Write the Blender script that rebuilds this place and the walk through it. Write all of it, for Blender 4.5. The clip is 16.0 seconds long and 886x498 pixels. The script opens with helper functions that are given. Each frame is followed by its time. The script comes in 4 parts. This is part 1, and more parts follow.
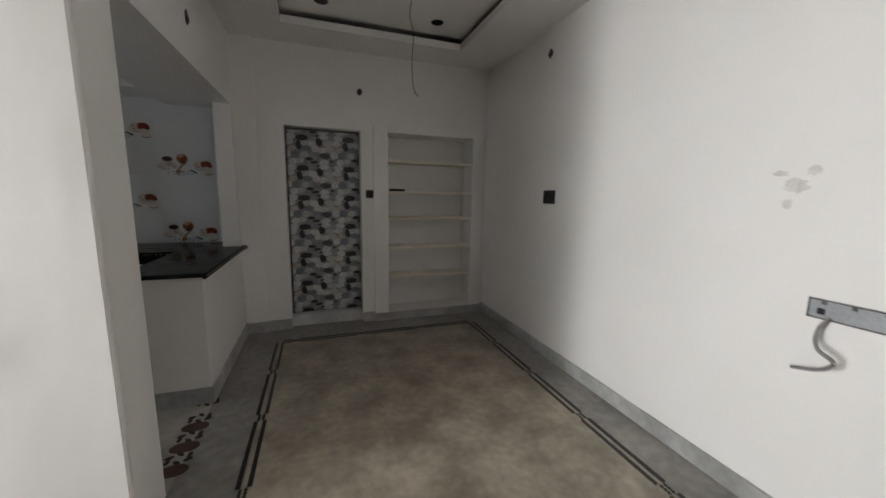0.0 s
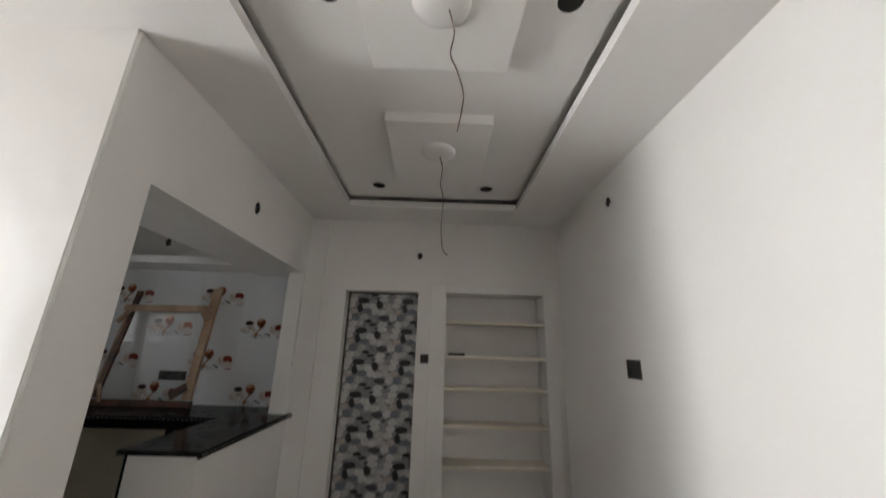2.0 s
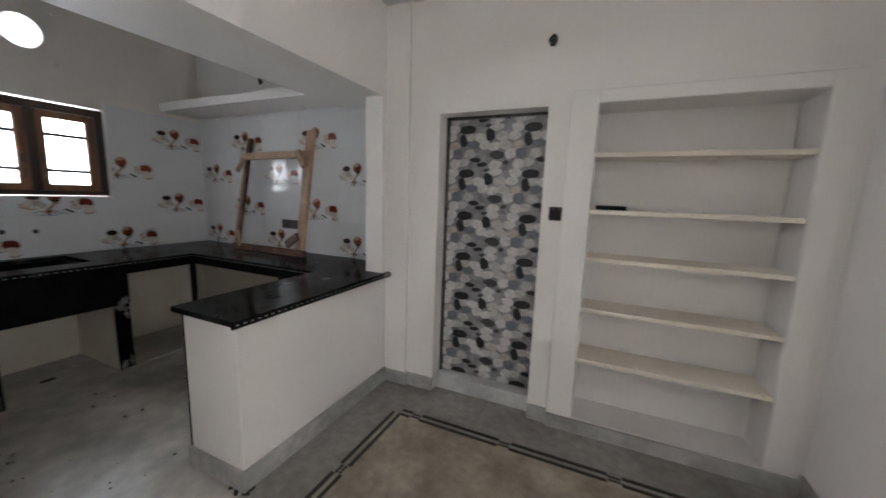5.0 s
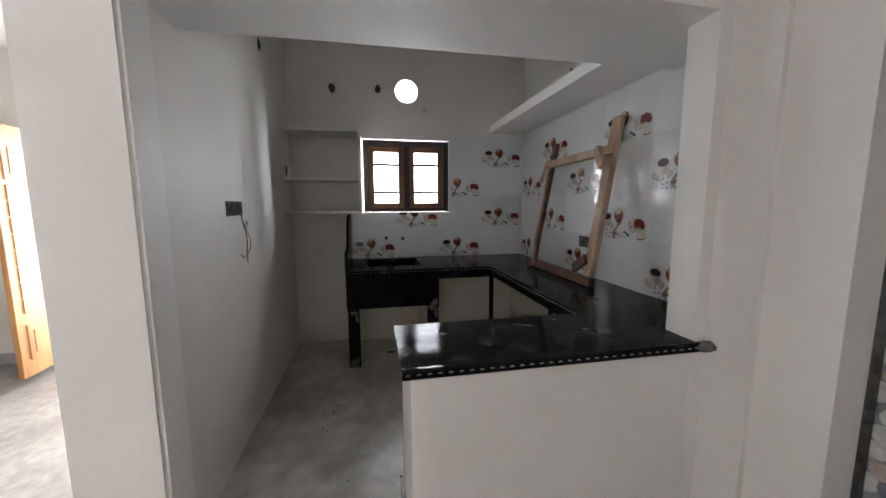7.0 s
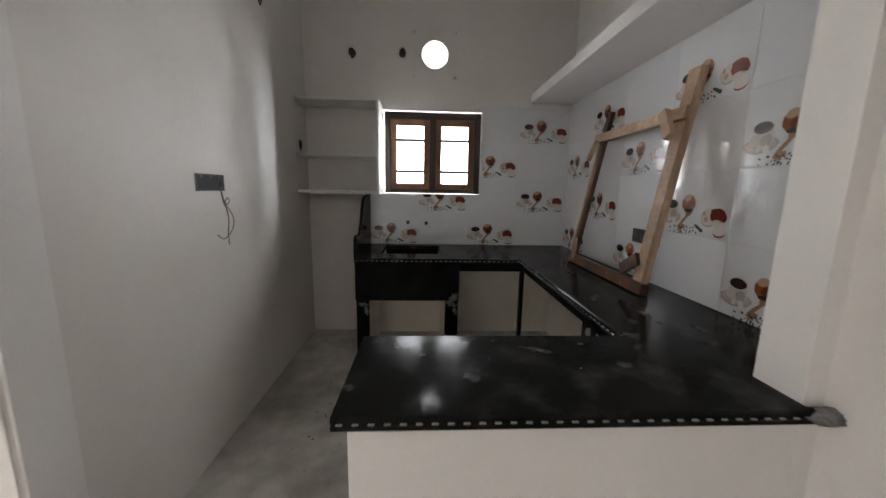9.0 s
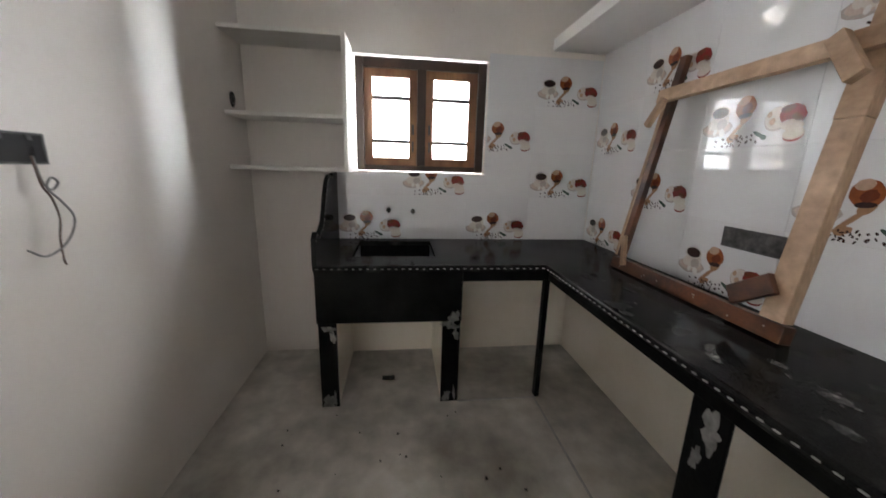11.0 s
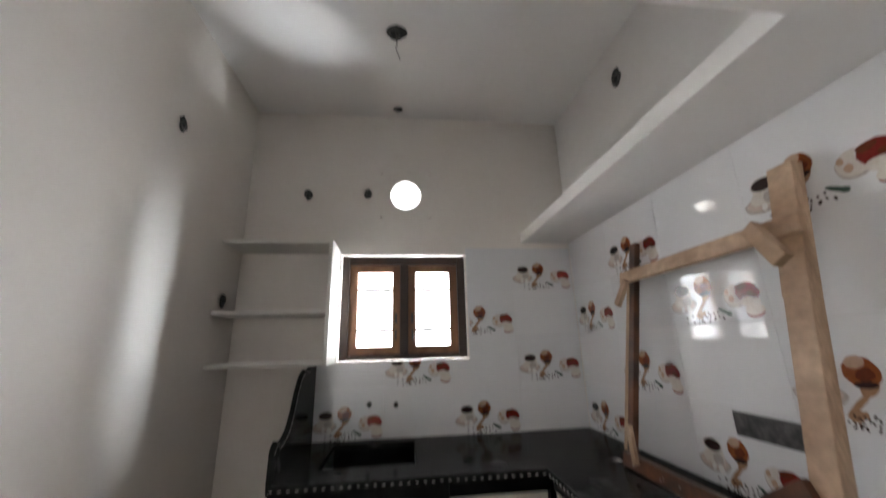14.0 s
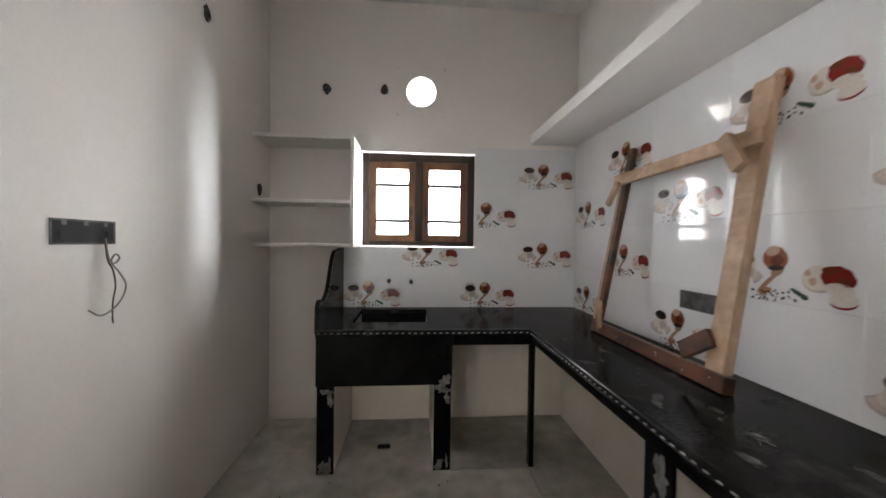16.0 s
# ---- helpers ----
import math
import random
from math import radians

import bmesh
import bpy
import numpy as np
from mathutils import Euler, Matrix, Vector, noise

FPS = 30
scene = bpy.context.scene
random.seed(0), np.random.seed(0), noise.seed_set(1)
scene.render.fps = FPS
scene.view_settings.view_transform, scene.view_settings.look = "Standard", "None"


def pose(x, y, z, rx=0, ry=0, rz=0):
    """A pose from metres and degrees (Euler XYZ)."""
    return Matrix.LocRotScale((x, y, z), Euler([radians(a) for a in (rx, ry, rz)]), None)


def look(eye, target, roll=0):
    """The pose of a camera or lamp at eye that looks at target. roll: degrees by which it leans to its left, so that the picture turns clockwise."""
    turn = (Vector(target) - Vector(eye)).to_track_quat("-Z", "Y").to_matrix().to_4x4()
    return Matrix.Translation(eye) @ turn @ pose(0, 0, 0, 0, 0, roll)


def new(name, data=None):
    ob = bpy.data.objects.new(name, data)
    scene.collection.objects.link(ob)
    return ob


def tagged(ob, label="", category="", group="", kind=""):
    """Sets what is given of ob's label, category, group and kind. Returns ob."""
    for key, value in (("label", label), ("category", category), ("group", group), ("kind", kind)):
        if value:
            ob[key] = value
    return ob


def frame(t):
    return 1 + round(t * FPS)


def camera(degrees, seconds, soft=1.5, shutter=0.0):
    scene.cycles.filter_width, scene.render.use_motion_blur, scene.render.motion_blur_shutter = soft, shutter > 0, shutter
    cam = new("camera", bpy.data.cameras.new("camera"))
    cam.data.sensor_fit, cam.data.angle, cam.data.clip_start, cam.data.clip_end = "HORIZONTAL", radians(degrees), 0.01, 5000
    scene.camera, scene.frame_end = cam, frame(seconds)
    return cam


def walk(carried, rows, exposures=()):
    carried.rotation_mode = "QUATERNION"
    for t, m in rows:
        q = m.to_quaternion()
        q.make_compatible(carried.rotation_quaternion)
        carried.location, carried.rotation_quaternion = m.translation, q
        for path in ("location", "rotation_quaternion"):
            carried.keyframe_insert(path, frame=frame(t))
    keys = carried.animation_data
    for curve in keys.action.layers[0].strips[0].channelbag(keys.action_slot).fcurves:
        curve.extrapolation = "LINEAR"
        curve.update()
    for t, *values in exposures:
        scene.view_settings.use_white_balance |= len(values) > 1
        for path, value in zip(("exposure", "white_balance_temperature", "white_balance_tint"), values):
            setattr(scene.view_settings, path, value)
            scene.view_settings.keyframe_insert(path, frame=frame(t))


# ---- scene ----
cam = camera(102.8, 16.0, 1.5, 0.35)
PATH = [
    (0, (0.73, -2.618, 1.434), (1.385, -0.753, 1.131), 1.0),
    (0.5, (1.007, -2.54, 1.442), (1.353, -0.589, 1.171), 3.4),
    (1, (1.142, -2.42, 1.44), (1.383, -0.447, 1.219), 1.8),
    (1.5, (1.175, -2.334, 1.489), (1.403, -0.349, 1.405), 1.4),
    (2, (1.347, -2.333, 1.512), (1.378, -0.411, 2.063), 1.7),
    (2.2, (1.349, -2.35, 1.492), (1.391, -0.457, 2.134), 1.7),
    (2.5, (1.359, -2.353, 1.485), (1.381, -0.389, 1.862), 1.7),
    (3, (1.362, -2.206, 1.359), (1.361, -0.22, 1.122), 0.1),
    (3.2, (1.403, -2.079, 1.37), (1.354, -0.1, 1.088), 1.8),
    (5.3, (1.532, -0.8, 1.52), (0.348, 0.785, 1.227), 1.3),
    (5.5, (1.415, -0.617, 1.454), (-0.117, 0.628, 1.136), -0.5),
    (6, (1.424, -0.308, 1.5), (-0.462, 0.266, 1.166), 1.0),
    (6.5, (1.284, -0.184, 1.483), (-0.635, 0.292, 1.181), 3.0),
    (7, (1.21, -0.106, 1.486), (-0.737, 0.279, 1.24), -0.2),
    (7.5, (1.216, 0.058, 1.502), (-0.767, 0.244, 1.313), 1.2),
    (8, (1.212, 0.168, 1.484), (-0.77, 0.296, 1.254), 0.5),
    (8.5, (1.1, 0.197, 1.463), (-0.881, 0.215, 1.189), 0.3),
    (8.7, (0.99, 0.205, 1.46), (-0.985, 0.278, 1.151), 1.0),
    (10.8, (-0.001, 0.135, 1.454), (-1.957, 0.309, 1.076), 1.1),
    (11, (-0.037, 0.124, 1.452), (-1.971, 0.362, 1.002), 1.7),
    (11.5, (-0.067, 0.13, 1.447), (-1.869, 0.315, 0.598), 3.2),
    (12, (-0.079, 0.169, 1.457), (-1.916, 0.334, 0.683), 2.2),
    (12.5, (-0.078, 0.159, 1.518), (-2.057, 0.362, 1.32), 0.5),
    (13, (-0.078, 0.187, 1.565), (-2.012, 0.406, 2.026), -1.2),
    (13.5, (-0.074, 0.226, 1.552), (-1.855, 0.414, 2.442), -3.2),
    (14, (-0.052, 0.268, 1.521), (-1.972, 0.487, 2.037), -1.5),
    (14.5, (-0.076, 0.215, 1.44), (-2.062, 0.435, 1.35), -2.6),
    (15, (-0.072, 0.244, 1.443), (-2.054, 0.486, 1.322), -1.1),
    (15.5, (-0.018, 0.266, 1.434), (-2.01, 0.316, 1.27), -0.4),
    (16, (0.221, 0.243, 1.452), (-1.773, 0.402, 1.414), 0.8),
]
EXPOSURES = [(0, -0.28, 6350, 9), (1.5, 0.12, 6400, 9), (2.2, 0.12, 6400, 10), (3.0, 0.22, 6350, 9), (5.3, 1.1, 6150, 12), (6.0, 0.98, 6200, 12), (7.0, 1.08, 6250, 12), (8.7, 1.22, 6450, 13),
             (10.8, 1.8, 6500, 13), (11.5, 2.1, 6500, 13), (12.0, 2.3, 6500, 13), (12.5, 2.15, 6500, 13), (13.0, 1.98, 6500, 13), (13.5, 1.72, 6500, 13), (14.0, 1.7, 6500, 13), (14.5, 1.78, 6500, 13), (16.0, 1.93, 6500, 13)]
walk(cam, [(t, look(eye, target, roll)) for t, eye, target, roll in PATH], EXPOSURES)

# ---------------------------------------------------------------- light
world = bpy.data.worlds.new("sky")
scene.world = world
world.use_nodes = True
wn = world.node_tree.nodes
sky = wn.new("ShaderNodeTexSky")
sky.sky_type = 'NISHITA'
sky.sun_disc = False
sky.sun_elevation, sky.sun_rotation = radians(62), radians(160)
world.node_tree.links.new(sky.outputs[0], wn["Background"].inputs[0])
wn["Background"].inputs[1].default_value = 0.12

sun_data = bpy.data.lights.new("sun", 'SUN')
sun_data.energy, sun_data.angle, sun_data.color = 3.0, radians(0.5), (1.0, 0.95, 0.88)
sun = new("sun", sun_data)
sun.matrix_world = look((0, 0, 0), (-math.sin(radians(160)) * math.cos(radians(62)), -math.cos(radians(160)) * math.cos(radians(62)), -math.sin(radians(62))))


def opening_light(name, place, aim, width, height, watts, colour, spread=180):
    """Daylight lamp in an opening of the house, or added outside it."""
    data = bpy.data.lights.new(name, 'AREA')
    data.shape, data.size, data.size_y, data.energy, data.color = 'RECTANGLE', width, height, watts, colour
    data.spread = radians(spread)
    ob = new(name, data)
    ob.matrix_world = look(place, aim)
    return ob


opening_light("window_light", (-3.16, 0.27, 1.80), (0, -0.70, 1.75), 1.05, 0.9, 18, (0.95, 0.98, 1.0), 140)
# added lamp outside for an unseen sunlit surface; throws the side wall patch
opening_light("wall_patch_lamp", (-3.95, 2.41, 1.85), (-2.75, 0.45, 1.82), 0.50, 0.95, 170, (0.84, 0.93, 1.0))
# weak lamp added outside to brighten the near part of the side wall
opening_light("near_wall_fill_lamp", (-3.60, 1.17, 1.86), (-2.75, 0.10, 1.80), 0.22, 0.34, 2.4, (0.84, 0.93, 1.0))
# low lamp added outside; its upward beam makes the bright ceiling patch
opening_light("ceiling_patch_lamp", (-3.55, 1.25, 0.45), (-2.75, 0.20, 1.82), 0.30, 0.24, 50, (0.88, 0.95, 1.0))
opening_light("vent_light", (-3.10, 0.281, 2.70), (0, 0.281, 2.70), 0.4, 0.4, 4, (0.95, 0.98, 1.0))
opening_light("doorway_light", (-3.06, -1.83, 1.40), (0, -1.83, 1.25), 0.5, 2.6, 36, (1.0, 0.99, 0.98), 90)
opening_light("doorway_sky_light", (-3.90, -2.45, 1.40), (0, -2.15, 1.40), 1.2, 2.3, 44, (1.0, 0.99, 0.98), 120)

# ---------------------------------------------------------------- materials


def material(name, rough=0.6, metal=0.0):
    m = bpy.data.materials.new(name)
    m.use_nodes = True
    b = m.node_tree.nodes["Principled BSDF"]
    b.inputs["Roughness"].default_value, b.inputs["Metallic"].default_value = rough, metal
    return m, m.node_tree.nodes, m.node_tree.links, b


def ramp(n, stops):
    r = n.new("ShaderNodeValToRGB")
    while len(r.color_ramp.elements) < len(stops):
        r.color_ramp.elements.new(0.5)
    for e, (p, c) in zip(r.color_ramp.elements, stops):
        e.position, e.color = p, (*c, 1)
    return r


def noisy(name, a, b_col, scale=3.0, fine=60.0, rough=0.6, bump=0.1, metal=0.0, rough_var=0.0, stretch=None, lo=0.35, hi=0.65, fine_mix=0.25, dist=0.004, spec=None, wave=0.0):
    """Two tones mixed by a broad noise, with a fine grain over it and a fine relief."""
    m, n, l, bs = material(name, rough, metal)
    co = n.new("ShaderNodeTexCoord")
    mp = n.new("ShaderNodeMapping")
    if stretch:
        mp.inputs["Scale"].default_value = stretch
    l.new(co.outputs["Object"], mp.inputs[0])
    big, small = n.new("ShaderNodeTexNoise"), n.new("ShaderNodeTexNoise")
    big.inputs["Scale"].default_value, big.inputs["Detail"].default_value = scale, 6
    small.inputs["Scale"].default_value, small.inputs["Detail"].default_value = fine, 4
    l.new(mp.outputs[0], big.inputs["Vector"])
    l.new(mp.outputs[0], small.inputs["Vector"])
    r = ramp(n, [(lo, a), (hi, b_col)])
    l.new(big.outputs["Fac"], r.inputs[0])
    mix = n.new("ShaderNodeMix")
    mix.data_type, mix.blend_type = 'RGBA', 'OVERLAY'
    mix.inputs["Factor"].default_value = fine_mix
    l.new(r.outputs[0], mix.inputs["A"])
    l.new(small.outputs["Fac"], mix.inputs["B"])
    l.new(mix.outputs["Result"], bs.inputs["Base Color"])
    if bump:
        bp = n.new("ShaderNodeBump")
        bp.inputs["Strength"].default_value, bp.inputs["Distance"].default_value = bump, dist
        l.new(small.outputs["Fac"], bp.inputs["Height"])
        l.new(bp.outputs[0], bs.inputs["Normal"])
        if wave:
            slow, b2 = n.new("ShaderNodeTexNoise"), n.new("ShaderNodeBump")
            slow.inputs["Scale"].default_value, slow.inputs["Detail"].default_value = 2.6, 2
            l.new(mp.outputs[0], slow.inputs["Vector"])
            b2.inputs["Strength"].default_value, b2.inputs["Distance"].default_value = 1.0, wave
            l.new(slow.outputs["Fac"], b2.inputs["Height"])
            l.new(b2.outputs[0], bp.inputs["Normal"])
    if rough_var:
        mr = n.new("ShaderNodeMapRange")
        mr.inputs["To Min"].default_value, mr.inputs["To Max"].default_value = max(0.02, rough - rough_var), rough + rough_var
        l.new(big.outputs["Fac"], mr.inputs["Value"])
        l.new(mr.outputs[0], bs.inputs["Roughness"])
    if spec is not None:
        bs.inputs["Specular IOR Level"].default_value = spec
    return m


def plain(name, c, rough=0.5, metal=0.0, k=0.85):
    return noisy(name, tuple(v * k for v in c), c, 5, 90, rough, 0.04, metal)


M_WALL = noisy("off_white_emulsion", (0.775, 0.75, 0.72), (0.825, 0.807, 0.78), 1.1, 38, 0.55, 0.14, dist=0.003, fine_mix=0.06, lo=0.3, hi=0.7, wave=0.02)
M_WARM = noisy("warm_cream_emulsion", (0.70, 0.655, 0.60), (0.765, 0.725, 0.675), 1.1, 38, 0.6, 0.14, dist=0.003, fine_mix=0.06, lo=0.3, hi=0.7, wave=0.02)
M_CEIL = noisy("white_ceiling_paint", (0.785, 0.765, 0.745), (0.835, 0.82, 0.80), 0.9, 30, 0.6, 0.1, fine_mix=0.06)
M_CREAM = noisy("cream_limewash", (0.80, 0.735, 0.62), (0.86, 0.81, 0.71), 2.4, 45, 0.7, 0.2, fine_mix=0.12)
M_PLASTIC = noisy("white_shelf_paint", (0.72, 0.70, 0.65), (0.78, 0.76, 0.72), 2.0, 40, 0.5, 0.1, fine_mix=0.06)
M_HALLF = noisy("brown_grey_polished_floor", (0.22, 0.185, 0.14), (0.44, 0.39, 0.305), 3.4, 19, 0.42, 0.05, rough_var=0.14, lo=0.32, hi=0.68, fine_mix=0.4)
M_BORDF = noisy("grey_border_marble", (0.20, 0.19, 0.17), (0.36, 0.345, 0.315), 2.0, 16, 0.38, 0.05, rough_var=0.12, lo=0.3, hi=0.7, fine_mix=0.4)
M_KITF = noisy("grey_kitchen_marble", (0.28, 0.260, 0.222), (0.60, 0.568, 0.51), 1.7, 9, 0.35, 0.05, rough_var=0.15, lo=0.36, hi=0.66, fine_mix=0.45)
M_SKIRT = noisy("grey_skirting_marble", (0.30, 0.295, 0.28), (0.46, 0.455, 0.44), 3.5, 20, 0.4, 0.05, fine_mix=0.3)
M_SILL = noisy("pale_threshold_marble", (0.42, 0.43, 0.43), (0.58, 0.58, 0.57), 4, 22, 0.35, 0.04, fine_mix=0.3)
M_LINE = plain("black_inlay", (0.014, 0.011, 0.010), 0.4)
M_BROWN = noisy("brown_inlay", (0.045, 0.02, 0.012), (0.10, 0.045, 0.028), 12, 60, 0.35, 0.05)
M_BEAD = plain("white_bead", (0.36, 0.345, 0.32), 0.5)
M_PAINTB = noisy("black_paint", (0.0025, 0.0025, 0.0025), (0.008, 0.008, 0.008), 6, 50, 0.32, 0.2, rough_var=0.1, spec=0.05)
M_HOLE = plain("dark_cavity", (0.012, 0.011, 0.010), 0.8)
M_BOXM = noisy("scuffed_metal_box", (0.02, 0.018, 0.017), (0.10, 0.095, 0.09), 22, 90, 0.5, 0.2)
M_DARKWOOD = noisy("dark_stained_wood", (0.022, 0.011, 0.007), (0.055, 0.027, 0.016), 5, 60, 0.38, 0.15, stretch=(1, 1, 0.2))
M_SASH = noisy("raw_sash_wood", (0.15, 0.064, 0.030), (0.29, 0.145, 0.072), 7, 60, 0.5, 0.15, stretch=(1, 1, 0.15), fine_mix=0.35)
M_TEAK = noisy("orange_teak", (0.42, 0.19, 0.06), (0.62, 0.33, 0.13), 5, 50, 0.42, 0.12, stretch=(1, 1, 0.12), fine_mix=0.3)
M_PINE = noisy("raw_pine", (0.31, 0.195, 0.12), (0.48, 0.335, 0.225), 8, 55, 0.6, 0.2, stretch=(0.5, 2, 0.5), fine_mix=0.4)
M_REDWOOD = noisy("wet_red_wood", (0.036, 0.013, 0.005), (0.13, 0.043, 0.015), 9, 70, 0.45, 0.2, fine_mix=0.4)
M_WIRE = plain("brown_wire", (0.10, 0.055, 0.04), 0.5)
M_WIREW = plain("grey_wire", (0.22, 0.21, 0.20), 0.5)
M_IRON = plain("grey_iron", (0.09, 0.085, 0.085), 0.5, 0.4)
M_CONC = noisy("pale_terrace_concrete", (0.42, 0.40, 0.37), (0.58, 0.56, 0.52), 1.5, 30, 0.8, 0.2)
M_GREEN = plain("green_sheet", (0.04, 0.40, 0.33), 0.5)
M_PATCH = noisy("putty_patch", (0.60, 0.565, 0.52), (0.70, 0.67, 0.63), 14, 70, 0.8, 0.2)
# light on the inside of a switch box, put into its colour
M_LITBOX = plain("lit_box_grey", (0.32, 0.33, 0.34), 0.45)


def smear():
    """Dry plaster wiped thin: patchy inside and fading out to its ragged rim."""
    m, n, l, bs = material("plaster_dust", 0.85)
    co, mid, dist = n.new("ShaderNodeTexCoord"), n.new("ShaderNodeVectorMath"), n.new("ShaderNodeVectorMath")
    mid.operation, dist.operation = 'MULTIPLY_ADD', 'LENGTH'
    mid.inputs[1].default_value, mid.inputs[2].default_value = (2, 2, 0), (-1, -1, 0)
    l.new(co.outputs["Generated"], mid.inputs[0])
    l.new(mid.outputs[0], dist.inputs[0])
    t = n.new("ShaderNodeTexNoise")
    t.inputs["Scale"].default_value, t.inputs["Detail"].default_value = 55, 7
    l.new(co.outputs["Object"], t.inputs["Vector"])
    k = n.new("ShaderNodeMath")
    k.operation = 'MULTIPLY_ADD'
    k.inputs[1].default_value = -0.34
    l.new(dist.outputs["Value"], k.inputs[0])
    l.new(t.outputs["Fac"], k.inputs[2])
    r = ramp(n, [(0.20, (0, 0, 0)), (0.56, (0.62, 0.62, 0.62))])
    l.new(k.outputs[0], r.inputs[0])
    l.new(r.outputs[0], bs.inputs["Alpha"])
    c = ramp(n, [(0.3, (0.13, 0.126, 0.118)), (0.7, (0.30, 0.292, 0.275))])
    l.new(t.outputs["Fac"], c.inputs[0])
    l.new(c.outputs[0], bs.inputs["Base Color"])
    return m


M_DUST = smear()
M_CHIP = noisy("bare_cement", (0.10, 0.096, 0.09), (0.24, 0.232, 0.218), 20, 120, 0.8, 0.3)

# motif inks
M_INK = {
    "coffee": plain("ink_coffee", (0.040, 0.020, 0.018), 0.2),
    "white": plain("ink_white", (0.74, 0.72, 0.69), 0.2),
    "cream": plain("ink_cream", (0.66, 0.61, 0.55), 0.2),
    "pink": plain("ink_pink", (0.58, 0.47, 0.41), 0.2),
    "beige": plain("ink_beige", (0.50, 0.34, 0.24), 0.2),
    "wood": plain("ink_wood", (0.34, 0.20, 0.12), 0.2),
    "orange": plain("ink_orange", (0.33, 0.095, 0.030), 0.2, k=0.6),
    "rust": plain("ink_rust", (0.17, 0.040, 0.018), 0.2, k=0.6),
    "red": plain("ink_red", (0.25, 0.028, 0.022), 0.2, k=0.6),
    "green": plain("ink_green", (0.05, 0.085, 0.07), 0.2),
    "shade": plain("ink_shade", (0.46, 0.41, 0.38), 0.2),
}


def granite():
    m, n, l, bs = material("black_granite", 0.1)
    co = n.new("ShaderNodeTexCoord")
    fine, big, dust = n.new("ShaderNodeTexNoise"), n.new("ShaderNodeTexNoise"), n.new("ShaderNodeTexNoise")
    for t, s, d in ((fine, 320, 2), (big, 3.2, 5), (dust, 7.0, 8)):
        t.inputs["Scale"].default_value, t.inputs["Detail"].default_value = s, d
        l.new(co.outputs["Object"], t.inputs["Vector"])
    r = ramp(n, [(0.40, (0.009, 0.0089, 0.0087)), (0.75, (0.019, 0.0186, 0.018))])
    l.new(fine.outputs["Fac"], r.inputs[0])
    d = ramp(n, [(0.50, (0, 0, 0)), (0.62, (0.25, 0.25, 0.25)), (0.78, (1, 1, 1))])
    l.new(dust.outputs["Fac"], d.inputs[0])
    mix = n.new("ShaderNodeMix")
    mix.data_type = 'RGBA'
    mix.inputs["B"].default_value = (0.22, 0.215, 0.205, 1)
    sc = n.new("ShaderNodeMath")
    sc.operation = 'MULTIPLY'
    sc.inputs[1].default_value = 0.24
    l.new(d.outputs[0], sc.inputs[0])
    l.new(sc.outputs[0], mix.inputs["Factor"])
    l.new(r.outputs[0], mix.inputs["A"])
    l.new(mix.outputs["Result"], bs.inputs["Base Color"])
    mr = n.new("ShaderNodeMapRange")
    mr.inputs["From Min"].default_value, mr.inputs["From Max"].default_value = 0.3, 0.7
    mr.inputs["To Min"].default_value, mr.inputs["To Max"].default_value = 0.05, 0.24
    l.new(big.outputs["Fac"], mr.inputs["Value"])
    l.new(mr.outputs[0], bs.inputs["Roughness"])
    bs.inputs["Specular IOR Level"].default_value = 0.035
    return m


M_GRANITE = granite()


def glazed_tile():
    m, n, l, bs = material("white_glazed_tile", 0.035)
    info, co = n.new("ShaderNodeObjectInfo"), n.new("ShaderNodeTexCoord")
    wave = n.new("ShaderNodeTexNoise")
    wave.inputs["Scale"].default_value = 2.5
    l.new(co.outputs["Object"], wave.inputs["Vector"])
    r = ramp(n, [(0.0, (0.66, 0.668, 0.675)), (1.0, (0.71, 0.718, 0.725))])
    l.new(info.outputs["Random"], r.inputs[0])
    l.new(r.outputs[0], bs.inputs["Base Color"])
    bp = n.new("ShaderNodeBump")
    bp.inputs["Strength"].default_value, bp.inputs["Distance"].default_value = 0.012, 0.01
    l.new(wave.outputs["Fac"], bp.inputs["Height"])
    l.new(bp.outputs[0], bs.inputs["Normal"])
    return m


M_TILE = glazed_tile()
M_GROUT = plain("white_grout", (0.66, 0.66, 0.65), 0.7, 0.0, 0.95)


M_PEB = [noisy("pebble_" + k, tuple(0.72 * v for v in c), c, 30, 140, 0.32, 0.05, fine_mix=0.3) for k, c in (
    ("black", (0.010, 0.011, 0.013)), ("dark", (0.06, 0.06, 0.066)), ("slate", (0.17, 0.185, 0.22)), ("grey", (0.33, 0.33, 0.345)), ("tan", (0.50, 0.43, 0.38)), ("pale", (0.50, 0.49, 0.475)), ("white", (0.62, 0.61, 0.595)))]
M_PEBBASE = noisy("pebble_joint_grey", (0.17, 0.17, 0.175), (0.30, 0.30, 0.305), 18, 90, 0.35, 0.05)


def clear_glass():
    m, n, l, bs = material("window_glass", 0.02)
    bs.inputs["Transmission Weight"].default_value = 1.0
    bs.inputs["IOR"].default_value = 1.45
    return m


M_GLASS = clear_glass()


